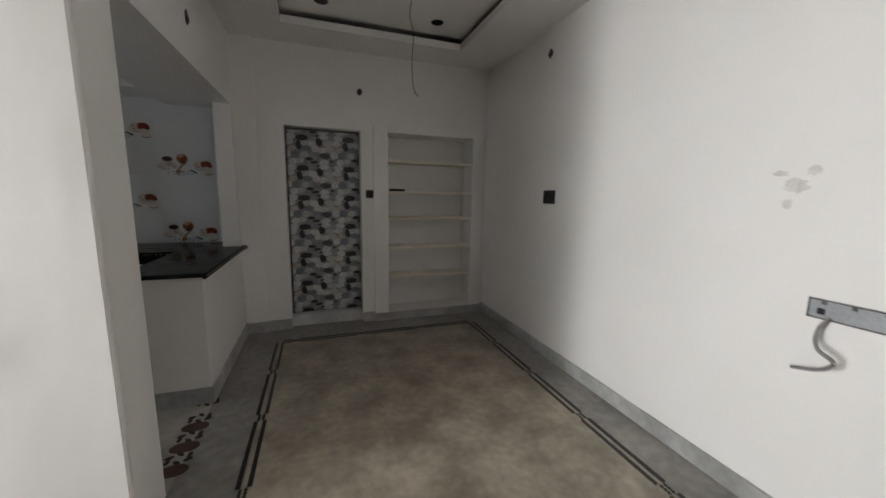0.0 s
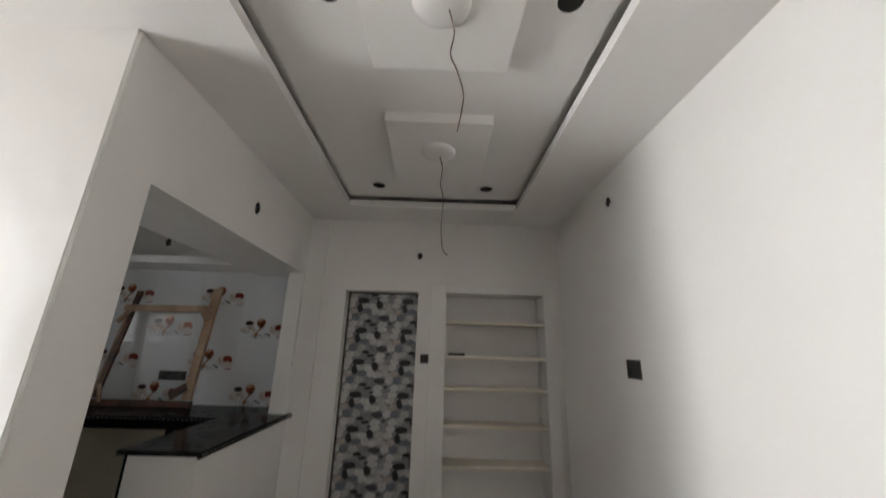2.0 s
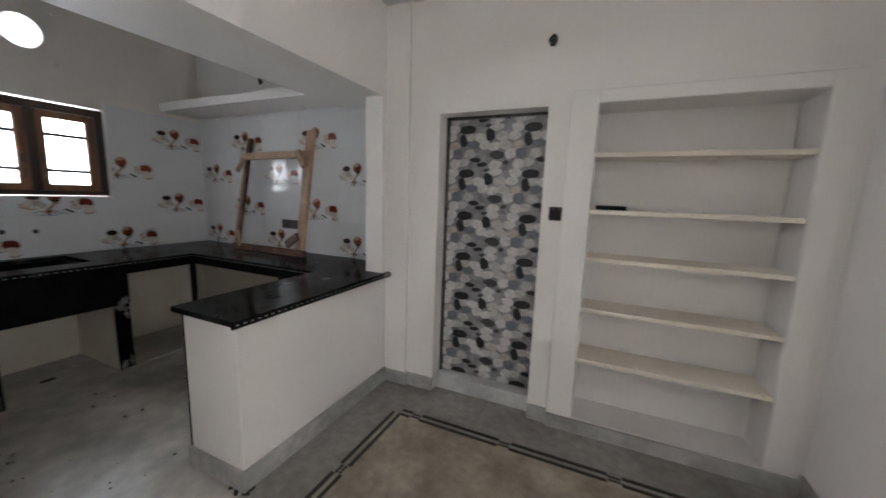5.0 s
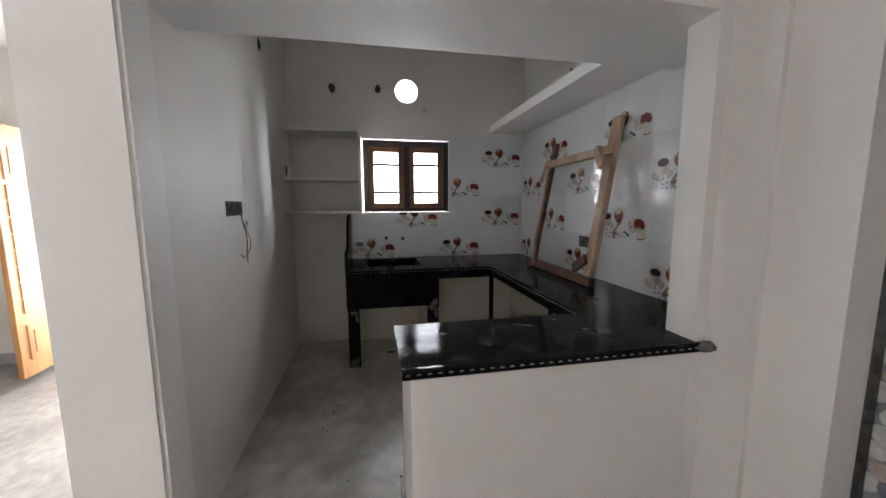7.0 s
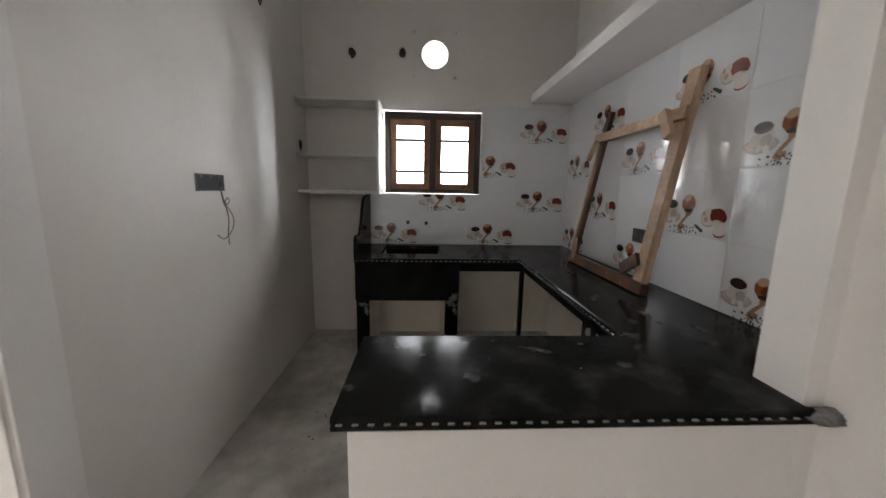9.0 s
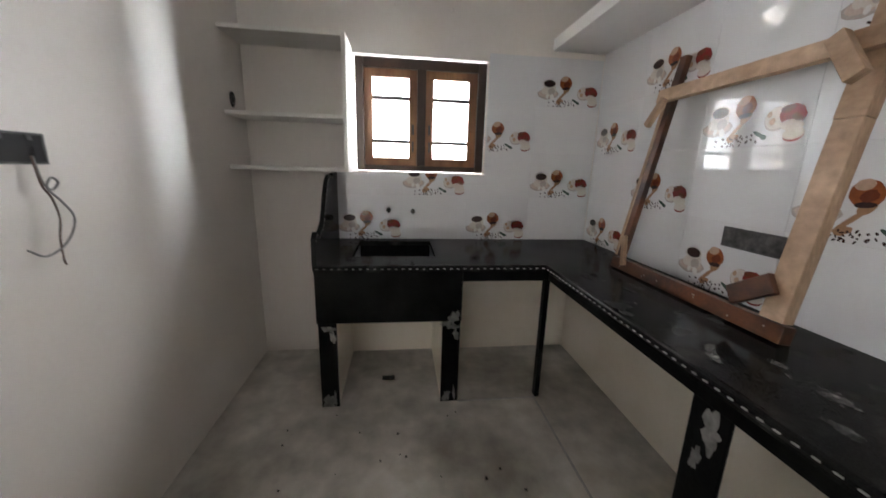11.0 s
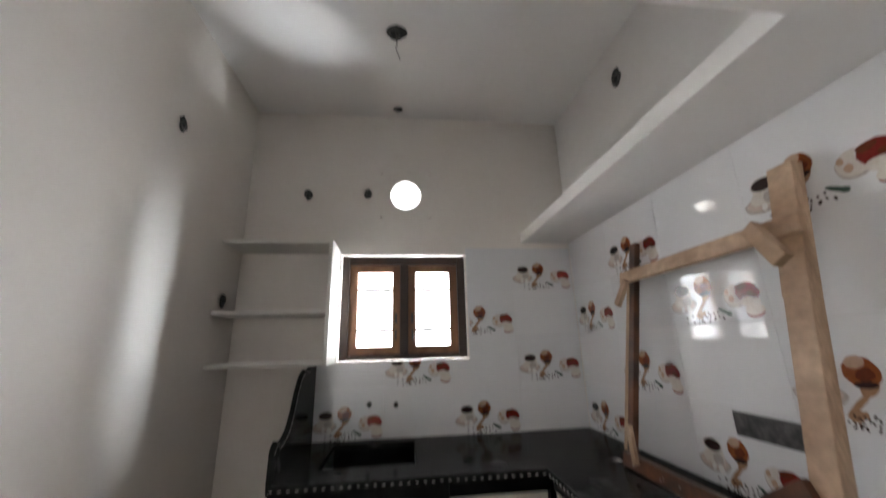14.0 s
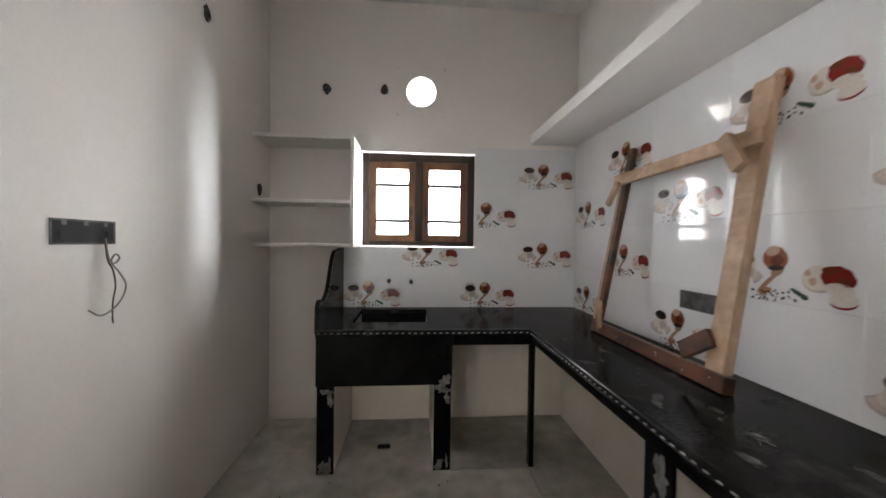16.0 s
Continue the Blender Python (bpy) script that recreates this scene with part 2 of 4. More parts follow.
# emission on the backdrop, so that the openings look plain white
def glowing_backdrop():
    m, n, l, bs = material("backdrop_glow_white", 1.0)
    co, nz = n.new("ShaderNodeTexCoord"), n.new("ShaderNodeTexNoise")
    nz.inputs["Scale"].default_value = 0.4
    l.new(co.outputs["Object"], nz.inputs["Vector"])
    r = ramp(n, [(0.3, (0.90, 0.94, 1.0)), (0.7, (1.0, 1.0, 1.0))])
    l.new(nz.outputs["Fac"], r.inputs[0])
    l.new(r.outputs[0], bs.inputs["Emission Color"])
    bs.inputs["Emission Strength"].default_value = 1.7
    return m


M_BACKDROP_GLOW = glowing_backdrop()

# ---------------------------------------------------------------- building helpers


def box(bm, x0, x1, y0, y1, z0, z1):
    v = [bm.verts.new(p) for p in ((x0, y0, z0), (x1, y0, z0), (x1, y1, z0), (x0, y1, z0), (x0, y0, z1), (x1, y0, z1), (x1, y1, z1), (x0, y1, z1))]
    for f in ((3, 2, 1, 0), (4, 5, 6, 7), (0, 1, 5, 4), (1, 2, 6, 5), (2, 3, 7, 6), (3, 0, 4, 7)):
        bm.faces.new([v[i] for i in f])
    return v


def boxes(*spans, bevel=0.0):
    bm = bmesh.new()
    for s in spans:
        box(bm, *s)
    if bevel:
        bmesh.ops.bevel(bm, geom=bm.edges[:], offset=bevel, segments=2, affect='EDGES', profile=0.5)
    return bm


def mesh_of(name, bm, mat):
    me = bpy.data.meshes.new(name)
    bm.to_mesh(me)
    bm.free()
    for m in (mat if isinstance(mat, (list, tuple)) else [mat]):
        me.materials.append(m)
    return me


def part(name, bm, mat, parent, label=""):
    ob = new(name, mesh_of(name, bm, mat))
    ob.parent = parent
    if label:
        ob["label"] = label
    return ob


def solid(name, bm, mat, label, category, kind="structure", group=""):
    return tagged(new(name, mesh_of(name, bm, mat)), label, category, group, kind)


def thing(name, label, category, place=(0, 0, 0), group="", kind=""):
    ob = new(name)
    ob.empty_display_size = 0.1
    ob.location = place
    return tagged(ob, label, category, group, kind)


def tube(bm, points, r, sides=8):
    """A bent round rod through the points."""
    rings = []
    pts = [Vector(p) for p in points]
    for i, p in enumerate(pts):
        d = (pts[min(i + 1, len(pts) - 1)] - pts[max(i - 1, 0)]).normalized()
        q = d.to_track_quat('Z', 'Y')
        rings.append([bm.verts.new(p + q @ Vector((r * math.cos(2 * math.pi * k / sides), r * math.sin(2 * math.pi * k / sides), 0))) for k in range(sides)])
    for a, b in zip(rings, rings[1:]):
        for k in range(sides):
            bm.faces.new((a[k], a[(k + 1) % sides], b[(k + 1) % sides], b[k]))
    bm.faces.new(rings[0][::-1])
    bm.faces.new(rings[-1])
    return bm


def curve_points(keys, n=6):
    """A smooth line through the keys (Catmull-Rom)."""
    k = [Vector(p) for p in keys]
    k = [2 * k[0] - k[1]] + k + [2 * k[-1] - k[-2]]
    out = []
    for a, b, c, d in zip(k, k[1:], k[2:], k[3:]):
        for i in range(n):
            t = i / n
            out.append(0.5 * ((2 * b) + (c - a) * t + (2 * a - 5 * b + 4 * c - d) * t * t + (3 * b - 3 * c + d - a) * t ** 3))
    return out + [k[-2]]


def slab_of(bm, outline, to3, depth):
    """Extrudes a flat outline (list of 2D points) by the vector depth; to3 places a 2D point."""
    a = [bm.verts.new(to3(*p)) for p in outline]
    b = [bm.verts.new(Vector(to3(*p)) + Vector(depth)) for p in outline]
    bm.faces.new(a)
    bm.faces.new(b[::-1])
    for i in range(len(a)):
        j = (i + 1) % len(a)
        bm.faces.new((a[j], a[i], b[i], b[j]))
    bmesh.ops.recalc_face_normals(bm, faces=bm.faces[:])
    return bm


def plank(bm, a, b, width, thick, face):
    """A straight board from a to b; face: the way its broad side looks."""
    a, b = Vector(a), Vector(b)
    d = (b - a).normalized()
    w = d.cross(Vector(face)).normalized()
    f = w.cross(d).normalized()
    vs = []
    for p in (a, b):
        for s, u in ((-1, -1), (1, -1), (1, 1), (-1, 1)):
            vs.append(bm.verts.new(p + w * s * width / 2 + f * u * thick / 2))
    for q in ((3, 2, 1, 0), (4, 5, 6, 7), (0, 1, 5, 4), (1, 2, 6, 5), (2, 3, 7, 6), (3, 0, 4, 7)):
        bm.faces.new([vs[i] for i in q])
    bmesh.ops.recalc_face_normals(bm, faces=bm.faces[:])
    bmesh.ops.bevel(bm, geom=bm.edges[:], offset=0.002, segments=1, affect='EDGES')
    return bm


def ring_slab(bm, o, i, lo, hi, axis):
    """A flat plate with a square hole. o, i: outer and inner spans (a0, a1, b0, b1); lo, hi: its two faces along the axis."""
    def p(a, b, c):
        return {'x': (c, a, b), 'z': (a, b, c)}[axis]
    sets = []
    for c in (lo, hi):
        sets.append([[bm.verts.new(p(s[k], s[m], c)) for k, m in ((0, 2), (1, 2), (1, 3), (0, 3))] for s in (o, i)])
    for (ou, inn) in sets:
        for k in range(4):
            j = (k + 1) % 4
            bm.faces.new((ou[k], ou[j], inn[j], inn[k]))
    for n in (0, 1):
        for k in range(4):
            j = (k + 1) % 4
            bm.faces.new((sets[0][n][k], sets[0][n][j], sets[1][n][j], sets[1][n][k]))
    bmesh.ops.recalc_face_normals(bm, faces=bm.faces[:])
    return bm


# ---------------------------------------------------------------- plan (metres)
XW, XR = -2.72, 2.63          # window wall face, hall's long wall face
YL, YT, YF = -0.92, 1.60, 1.30  # kitchen side wall, tiled wall, hall end wall
ZT, ZK, ZS = 0.91, 3.40, 2.84   # worktop, kitchen ceiling, hall soffit
YS, YN = -5.2, 1.85             # south end of the living room, back of the end walls
ZB = 2.222                        # underside of the beam over the opening
YP0, YP1 = -1.06, -0.785        # pillar between kitchen and living room
TW, TH = 0.487, 0.333           # wall tile


# ---------------------------------------------------------------- large structure
def holed_panel(bm, x0, x1, cy, cz, half, r, n=48):
    """A square wall piece with a round hole through it."""
    rings = []
    for x in (x0, x1):
        inner, outer = [], []
        for k in range(n):
            a = 2 * math.pi * (k + 0.5) / n
            c, s = math.cos(a), math.sin(a)
            inner.append(bm.verts.new((x, cy + r * c, cz + r * s)))
            m = half / max(abs(c), abs(s))
            outer.append(bm.verts.new((x, cy + m * c, cz + m * s)))
        rings.append((inner, outer))
    for k in range(n):
        j = (k + 1) % n
        for inner, outer in rings:
            bm.faces.new((inner[k], inner[j], outer[j], outer[k]))
        bm.faces.new((rings[0][0][k], rings[1][0][k], rings[1][0][j], rings[0][0][j]))
    bmesh.ops.recalc_face_normals(bm, faces=bm.faces[:])


# west wall: kitchen window, round vent, house door
WY0, WY1, WZ0, WZ1 = -0.205, 0.740, 1.412, 2.192
CY, CZ, CR = 0.281, 2.685, 0.124
DY0, DY1, DZ = -3.11, -1.28, 2.72
X0, X1 = XW - 0.23, XW
bm = boxes((X0, X1, YS, DY0, 0, ZK), (X0, X1, DY0, DY1, DZ, ZK), (X0, X1, DY1, WY0, 0, ZK),
           (X0, X1, WY0, WY1, 0, WZ0), (X0, X1, WY1, YN, 0, ZK),
           (X0, X1, WY0, CY - 0.2, WZ1, ZK), (X0, X1, CY + 0.2, WY1, WZ1, ZK),
           (X0, X1, CY - 0.2, CY + 0.2, WZ1, CZ - 0.2), (X0, X1, CY - 0.2, CY + 0.2, CZ + 0.2, ZK))
holed_panel(bm, X0, X1, CY, CZ, 0.2, CR)
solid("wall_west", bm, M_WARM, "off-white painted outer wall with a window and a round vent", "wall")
solid("wall_east", boxes((XR, XR + 0.23, YS, YN, 0, ZK)), M_WALL, "long off-white painted hall wall", "wall")
solid("wall_south", boxes((X0, XR + 0.23, YS - 0.23, YS, 0, ZK)), M_WALL, "plain off-white painted end wall", "wall")

# hall end wall with a door recess and a shelf niche
RX0, RX1, RZ1 = 0.425, 1.165, 2.085
NX0, NX1, NZ0, NZ1 = 1.455, 2.455, 0.09, 2.08
bm = boxes((0.19, RX0, YF, YN, 0, ZK), (RX0, RX1, YF, YN, RZ1, ZK), (RX1, NX0, YF, YN, 0, ZK), (RX0, RX1, YF + 0.20, YN, 0, RZ1),
           (NX0, NX1, YF, YN, 0, NZ0), (NX0, NX1, YF, YN, NZ1, ZK), (NX0, NX1, YF + 0.27, YN, NZ0, NZ1), (NX1, XR, YF, YN, 0, ZK))
solid("wall_north", bm, M_WALL, "off-white hall end wall with a door recess and niche", "wall")

# pillar between hall and kitchen, at the end of the worktop
solid("wall_pillar_far", boxes((-0.145, 0.0, 1.215, YT, 0, ZK), (0.0, 0.19, 1.275, YN, 0, ZK)), M_WALL, "off-white plastered pillar beside the kitchen opening", "pillar")
# wall between kitchen and living room, with its broad end
bm = boxes((XW, -0.15, -0.98, YL, 0, ZK))
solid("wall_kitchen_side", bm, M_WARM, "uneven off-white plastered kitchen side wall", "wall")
solid("wall_living_side", boxes((XW, -0.15, YP0, -0.98, 0, ZK)), M_WALL, "off-white painted living room side wall", "wall")
bm = boxes((-0.15, 0.0, YP0, YP1, 0, ZB))
bmesh.ops.bevel(bm, geom=[e for e in bm.edges if all(v.co.x > -0.01 for v in e.verts) and abs(e.verts[0].co.z - e.verts[1].co.z) > 1], offset=0.012, segments=3, affect='EDGES')
solid("wall_pillar_near", bm, M_WALL, "off-white plastered pillar with worn corners", "pillar")
# wall that carries the tiles
solid("wall_tiled", boxes((XW, -0.145, YT + 0.012, YN, 0, ZK), (-0.145, 0.0, YT, YN, 0, ZK)), M_WALL, "kitchen wall behind the glazed tiles", "wall")
# beam over the kitchen opening and the beam that goes on over the living room side
bm = boxes((-0.15, 0.0, YP0, 1.215, ZB, ZK))
bmesh.ops.bevel(bm, geom=[e for e in bm.edges if all(v.co.x > -0.01 and v.co.y < 0 for v in e.verts)], offset=0.012, segments=3, affect='EDGES')
solid("beam_over_opening", bm, M_WALL, "off-white plastered beam over the kitchen opening", "beam")

# concrete lofts round the kitchen
solid("loft_over_worktop", boxes((XW, -0.62, 1.207, YT + 0.01, 2.285, 2.365), bevel=0.004), M_CEIL, "white concrete loft slab over the worktop", "loft")
solid("loft_over_opening", boxes((-0.62, -0.15, YL, YT + 0.01, 2.245, 2.365), bevel=0.004), M_CEIL, "white concrete loft slab over the opening", "loft")

# ceilings
solid("ceiling_kitchen", boxes((XW, -0.15, YL, YT + 0.012, ZK, ZK + 0.15)), M_CEIL, "white painted kitchen ceiling", "ceiling")
TX0, TX1, TY0, TY1 = 0.475, 2.10, -2.15, 0.865
bm = boxes((0.0, TX0, YS, YN, ZS, 2.90), (TX1, XR, YS, YN, ZS, 2.90), (TX0, TX1, TY1, YN, ZS, 2.90), (TX0, TX1, YS, TY0, ZS, 2.90),
           (0.0, XR, YS, YN, 3.02, 3.2), (TX0 + 0.022, TX1 - 0.022, TY0 + 0.022, TY1 - 0.022, 2.935, 3.02), (TX0 - 0.02, TX1 + 0.02, TY0 - 0.02, TY1 + 0.02, 2.952, 3.019))
solid("ceiling_hall", bm, M_CEIL, "white gypsum tray ceiling with two raised squares", "ceiling")
solid("ceiling_living_room", boxes((XW, -0.15, YS, YP0, ZS, 3.2), (-0.15, 0.0, YS, YP0 - 0.004, ZS, 3.2)), M_CEIL, "white painted living room ceiling", "ceiling")

for y0, y1 in ((-0.44, 0.24), (-1.54, -0.86)):
    solid("ceiling_panel", boxes((0.99, 1.67, y0, y1, 2.87, 2.936), bevel=0.004), M_CEIL, "white raised gypsum square on the tray ceiling", "ceiling panel", group="raised ceiling squares")

# floors
BX0, BX1, BY1 = 0.33, 2.33, 0.925
solid("floor", boxes((0.0, BX0, YS, YF + 0.2, -0.1, 0), (BX1, XR, YS, YF + 0.2, -0.1, 0), (BX0, BX1, BY1, YF + 0.2, -0.1, 0)), M_BORDF, "polished grey marble floor border", "floor")
solid("floor_hall_field", boxes((BX0, BX1, YS, BY1, -0.1, 0.001)), M_HALLF, "polished brown-grey hall floor with faint stains", "floor")
solid("floor_kitchen", boxes((XW, 0.0, -1.0, YN, -0.1, 0.0005)), M_KITF, "polished grey kitchen marble with dusty smears", "floor")
solid("floor_living_room", boxes((XW, 0.0, YS, -1.0, -0.1, 0.0)), M_BORDF, "polished pale living room floor", "floor")
# added glowing board that whitens the view through window and doorway
solid("backdrop", boxes((-14.2, -14.0, -40, 34, -0.4, 14)), M_BACKDROP_GLOW, "plain glowing white backdrop added outside the house", "backdrop")
ground = solid("ground", boxes((-60, X0, -60, 60, -0.4, -0.12)), M_CONC, "pale concrete yard outside the house", "ground")

# skirting
SK = [("hall long wall", (XR - 0.016, XR, YS, YF, 0, 0.105)), ("end wall", (0.19, RX0, YF - 0.016, YF, 0, 0.105)), ("end wall", (RX1, NX0 - 0.16, YF - 0.016, YF, 0, 0.105)),
      ("niche", (NX0 - 0.16, XR - 0.016, YF - 0.04, YF - 0.02, 0, 0.09)), ("peninsula", (0.0, 0.016, 0.012, 1.215, 0, 0.115)), ("peninsula end", (-0.43, 0.016, -0.004, 0.012, 0, 0.115)),
      ("living room wall", (XW, XW + 0.016, YS, DY0, 0, 0.115)),
      ("far pillar", (0.0, 0.016, 1.215, 1.275, 0, 0.115)), ("far pillar face", (0.0, 0.206, 1.259, 1.275, 0, 0.105)),
      ]
for where, s in SK:
    solid("baseboard", boxes(s, bevel=0.003), M_SKIRT, "grey marble skirting along the " + where, "skirting")

# double black inlay lines round the hall field, broken by small lozenge groups
inlay = thing("floor_inlay", "double black stone lines set round the hall floor", "floor inlay", (0, 0, 0), kind="structure")


def inlay_run(fixed, a, b, along_y, out):
    """Two parallel lines from a to b in lengths, with lozenges between the lengths."""
    step, gap = 0.62, 0.075
    p = b
    while p > a:
        q = max(p - step + gap, a)
        for off in (0.0, 0.052 * out):
            s = (fixed + off - 0.011, fixed + off + 0.011)
            part("line", boxes((*s, q, p, 0.0, 0.004)) if along_y else boxes((q, p, *s, 0.0, 0.004)), M_LINE, inlay)
        for k in range(6):
            c = q - gap * (0.22 + 0.28 * (k // 2))
            o = 0.013 * out + (k % 2) * 0.026 * out
            if c - 0.01 < a:
                continue
            bm = bmesh.new()
            d, w = 0.013, 0.010
            ring = ((d, 0), (0, w), (-d, 0), (0, -w))
            pts = [(fixed + o + v, c + u) if along_y else (c + u, fixed + o + v) for u, v in ring]
            slab_of(bm, pts, lambda x, y: (x, y, 0.0), (0, 0, 0.004))
            part("lozenge", bm, M_LINE, inlay)
        p -= step


inlay_run(BX0 - 0.02, -3.4, BY1, True, 1)
inlay_run(BX1 - 0.03, -3.4, BY1, True, 1)
inlay_run(BY1 - 0.005, BX0 + 0.03, BX1 - 0.03, False, 1)

# patterned strip in the kitchen doorway
strip = thing("threshold_inlay", "brown and black stone flower strip in the floor", "floor inlay", (0, 0, 0), kind="structure")


def oval(bm, cx, cy, a, b, z0, h, turn=0.0, n=20):
    pts = [(cx + a * math.cos(t) * math.cos(turn) - b * math.sin(t) * math.sin(turn), cy + a * math.cos(t) * math.sin(turn) + b * math.sin(t) * math.cos(turn)) for t in [2 * math.pi * k / n for k in range(n)]]
    return slab_of(bm, pts, lambda x, y: (x, y, z0), (0, 0, h))


for k in range(4):
    y = -0.63 + 0.185 * k
    if k < 3:
        part("brown_oval", oval(bmesh.new(), -0.03, y, 0.074, 0.045, 0.0, 0.004), M_BROWN, strip, "dark brown oval stone")
    for i in range(6):
        a = 2 * math.pi * (i + 0.5) / 6
        part("petal", oval(bmesh.new(), -0.03 + 0.056 * math.cos(a), y + 0.093 + 0.034 * math.sin(a), 0.022, 0.011, 0.0, 0.004, a + 0.9, 10), M_LINE, strip)

# ---------------------------------------------------------------- hall: niche, door
niche = thing("niche_shelves", "off-white built-in wall niche with five thin shelves", "built-in shelf", (0.5 * (NX0 + NX1), YF, NZ0))


def at(ob, bm):
    """Moves a mesh drawn in world places into the frame of its thing."""
    bmesh.ops.translate(bm, verts=bm.verts[:], vec=-Vector(ob.location))
    return bm


part("trim", at(niche, boxes((NX0 - 0.16, NX0, YF - 0.022, YF, 0.0, NZ1 + 0.075), bevel=0.006)), M_WALL, niche)
part("trim", at(niche, boxes((NX1, NX1 + 0.115, YF - 0.022, YF, 0.0, NZ1 + 0.075), bevel=0.006)), M_WALL, niche)
part("trim", at(niche, boxes((NX0, NX1, YF - 0.022, YF, NZ1, NZ1 + 0.075), bevel=0.006)), M_WALL, niche)
for z in (1.79, 1.45, 1.155, 0.825, 0.485):
    part("shelf", at(niche, boxes((NX0, NX1, YF + 0.012, YF + 0.27, z - 0.014, z + 0.014), bevel=0.003)), M_CREAM, niche)
solid("slate_strip", boxes((NX0 + 0.03, NX0 + 0.20, YF + 0.05, YF + 0.10, 1.465, 1.490), bevel=0.003), M_HOLE, "thin dark strip lying on the niche shelf", "strip", kind="")

door = thing("door_1", "closed flush door printed with grey pebbles", "door", (0.5 * (RX0 + RX1), YF + 0.155, 0.12), kind="structure")
part("leaf", at(door, boxes((RX0 + 0.004, RX1 - 0.004, YF + 0.150, YF + 0.185, 0.125, RZ1 - 0.006), bevel=0.003)), M_PEBBASE, door)


def pebble_sheet():
    """The embossed pebble sheet: one set of stones that repeats over the leaf."""
    w, h, k = 0.470, 0.310, 1 / 514.0
    stones = [(70, 20, 29, 16, 0.05, 0), (56, 60, 14, 24, 0.3, 0), (92, 74, 25, 15, -0.1, 2), (158, 40, 17, 22, 0.15, 0), (222, 23, 19, 18, 0.0, 3), (33, 108, 22, 20, 0.1, 2),
              (105, 130, 19, 9, -0.1, 0), (131, 147, 20, 8, 0.1, 0), (187, 112, 30, 16, -0.1, 1), (222, 140, 12, 8, 0.2, 1), (150, 8, 12, 7, 0.1, 1)]
    rg = random.Random(21)
    gx, gz = 6, 5
    for i in range(gx):
        for j in range(gz):
            x = (i + 0.5 + 0.5 * (j % 2)) * 241 / gx + rg.uniform(-5, 5)
            z = (j + 0.5) * 160 / gz + rg.uniform(-4, 4)
            if all(((x - s[0]) / (s[2] + 9)) ** 2 + ((z - s[1]) / (s[3] + 9)) ** 2 > 1 for s in stones[:11]):
                stones.append((x, z, rg.uniform(21, 27), rg.uniform(15, 19), rg.uniform(-0.3, 0.3), rg.choice((3, 4, 5, 5, 5, 6, 6, 6, 6))))
    bm = bmesh.new()
    x_lo, x_hi, z_lo, z_hi = RX0 + 0.006, RX1 - 0.006, 0.127, RZ1 - 0.018
    for cx in range(-1, 3):
        for cz in range(-1, 8):
            for n_, (sx, sz, a, b_, turn, ink) in enumerate(stones):
                x0 = RX0 + 0.02 + cx * w + sx * k
                z0 = RZ1 - 0.05 - cz * h - sz * h / 160
                if x0 < x_lo - 0.02 or x0 > x_hi + 0.02 or z0 < z_lo - 0.02 or z0 > z_hi + 0.02:
                    continue
                rs = random.Random(n_)
                lift = 0.0008 if ink == 0 else 0.0
                ring, top_ = [], []
                for q in range(11):
                    t = 2 * math.pi * q / 11
                    e = rs.uniform(0.86, 1.1) * (1.08 if ink == 0 else 1.0)
                    u, v = a * k * e * math.cos(t), b_ * k * e * math.sin(t)
                    px, pz = x0 + u * math.cos(turn) - v * math.sin(turn), z0 + u * math.sin(turn) + v * math.cos(turn)
                    px, pz = min(max(px, x_lo), x_hi), min(max(pz, z_lo), z_hi)
                    ring.append(bm.verts.new((px, YF + 0.1495 - 0.0001 * (n_ % 7) - lift, pz)))
                    top_.append(bm.verts.new((x0 + 0.86 * (px - x0), YF + 0.1483 - 0.0001 * (n_ % 7) - lift, z0 + 0.86 * (pz - z0))))
                if max(v.co.x for v in ring) - min(v.co.x for v in ring) < 0.008 or max(v.co.z for v in ring) - min(v.co.z for v in ring) < 0.006:
                    for v in ring + top_:
                        bm.verts.remove(v)
                    continue
                fs = [bm.faces.new(top_)]
                for q in range(11):
                    fs.append(bm.faces.new((ring[q], ring[(q + 1) % 11], top_[(q + 1) % 11], top_[q])))
                for f_ in fs:
                    f_.material_index = ink
    return bm


tagged(part("pebble_sheet", at(door, pebble_sheet()), M_PEB, door, "embossed black, grey and pale pebbles"), kind="stuff")
part("frame_side", at(door, boxes((RX0, RX0 + 0.018, YF + 0.128, YF + 0.15, 0.12, RZ1 - 0.016))), M_BOXM, door, "dark thin side frame")
part("frame_top", at(door, boxes((RX0, RX1, YF + 0.128, YF + 0.15, RZ1 - 0.016, RZ1))), M_BOXM, door, "dark thin top frame")
for z in (0.5, 1.15, 1.8):
    bm = bmesh.new()
    tube(bm, [(RX1 - 0.012, YF + 0.143, z - 0.04), (RX1 - 0.012, YF + 0.143, z + 0.04)], 0.008)
    part("hinge", at(door, bm), M_IRON, door)
solid("door_sill", boxes((RX0, RX1, YF + 0.06, YF + 0.2, 0.0, 0.12), bevel=0.006), M_SILL, "pale grey marble sill under the pebble door", "threshold")


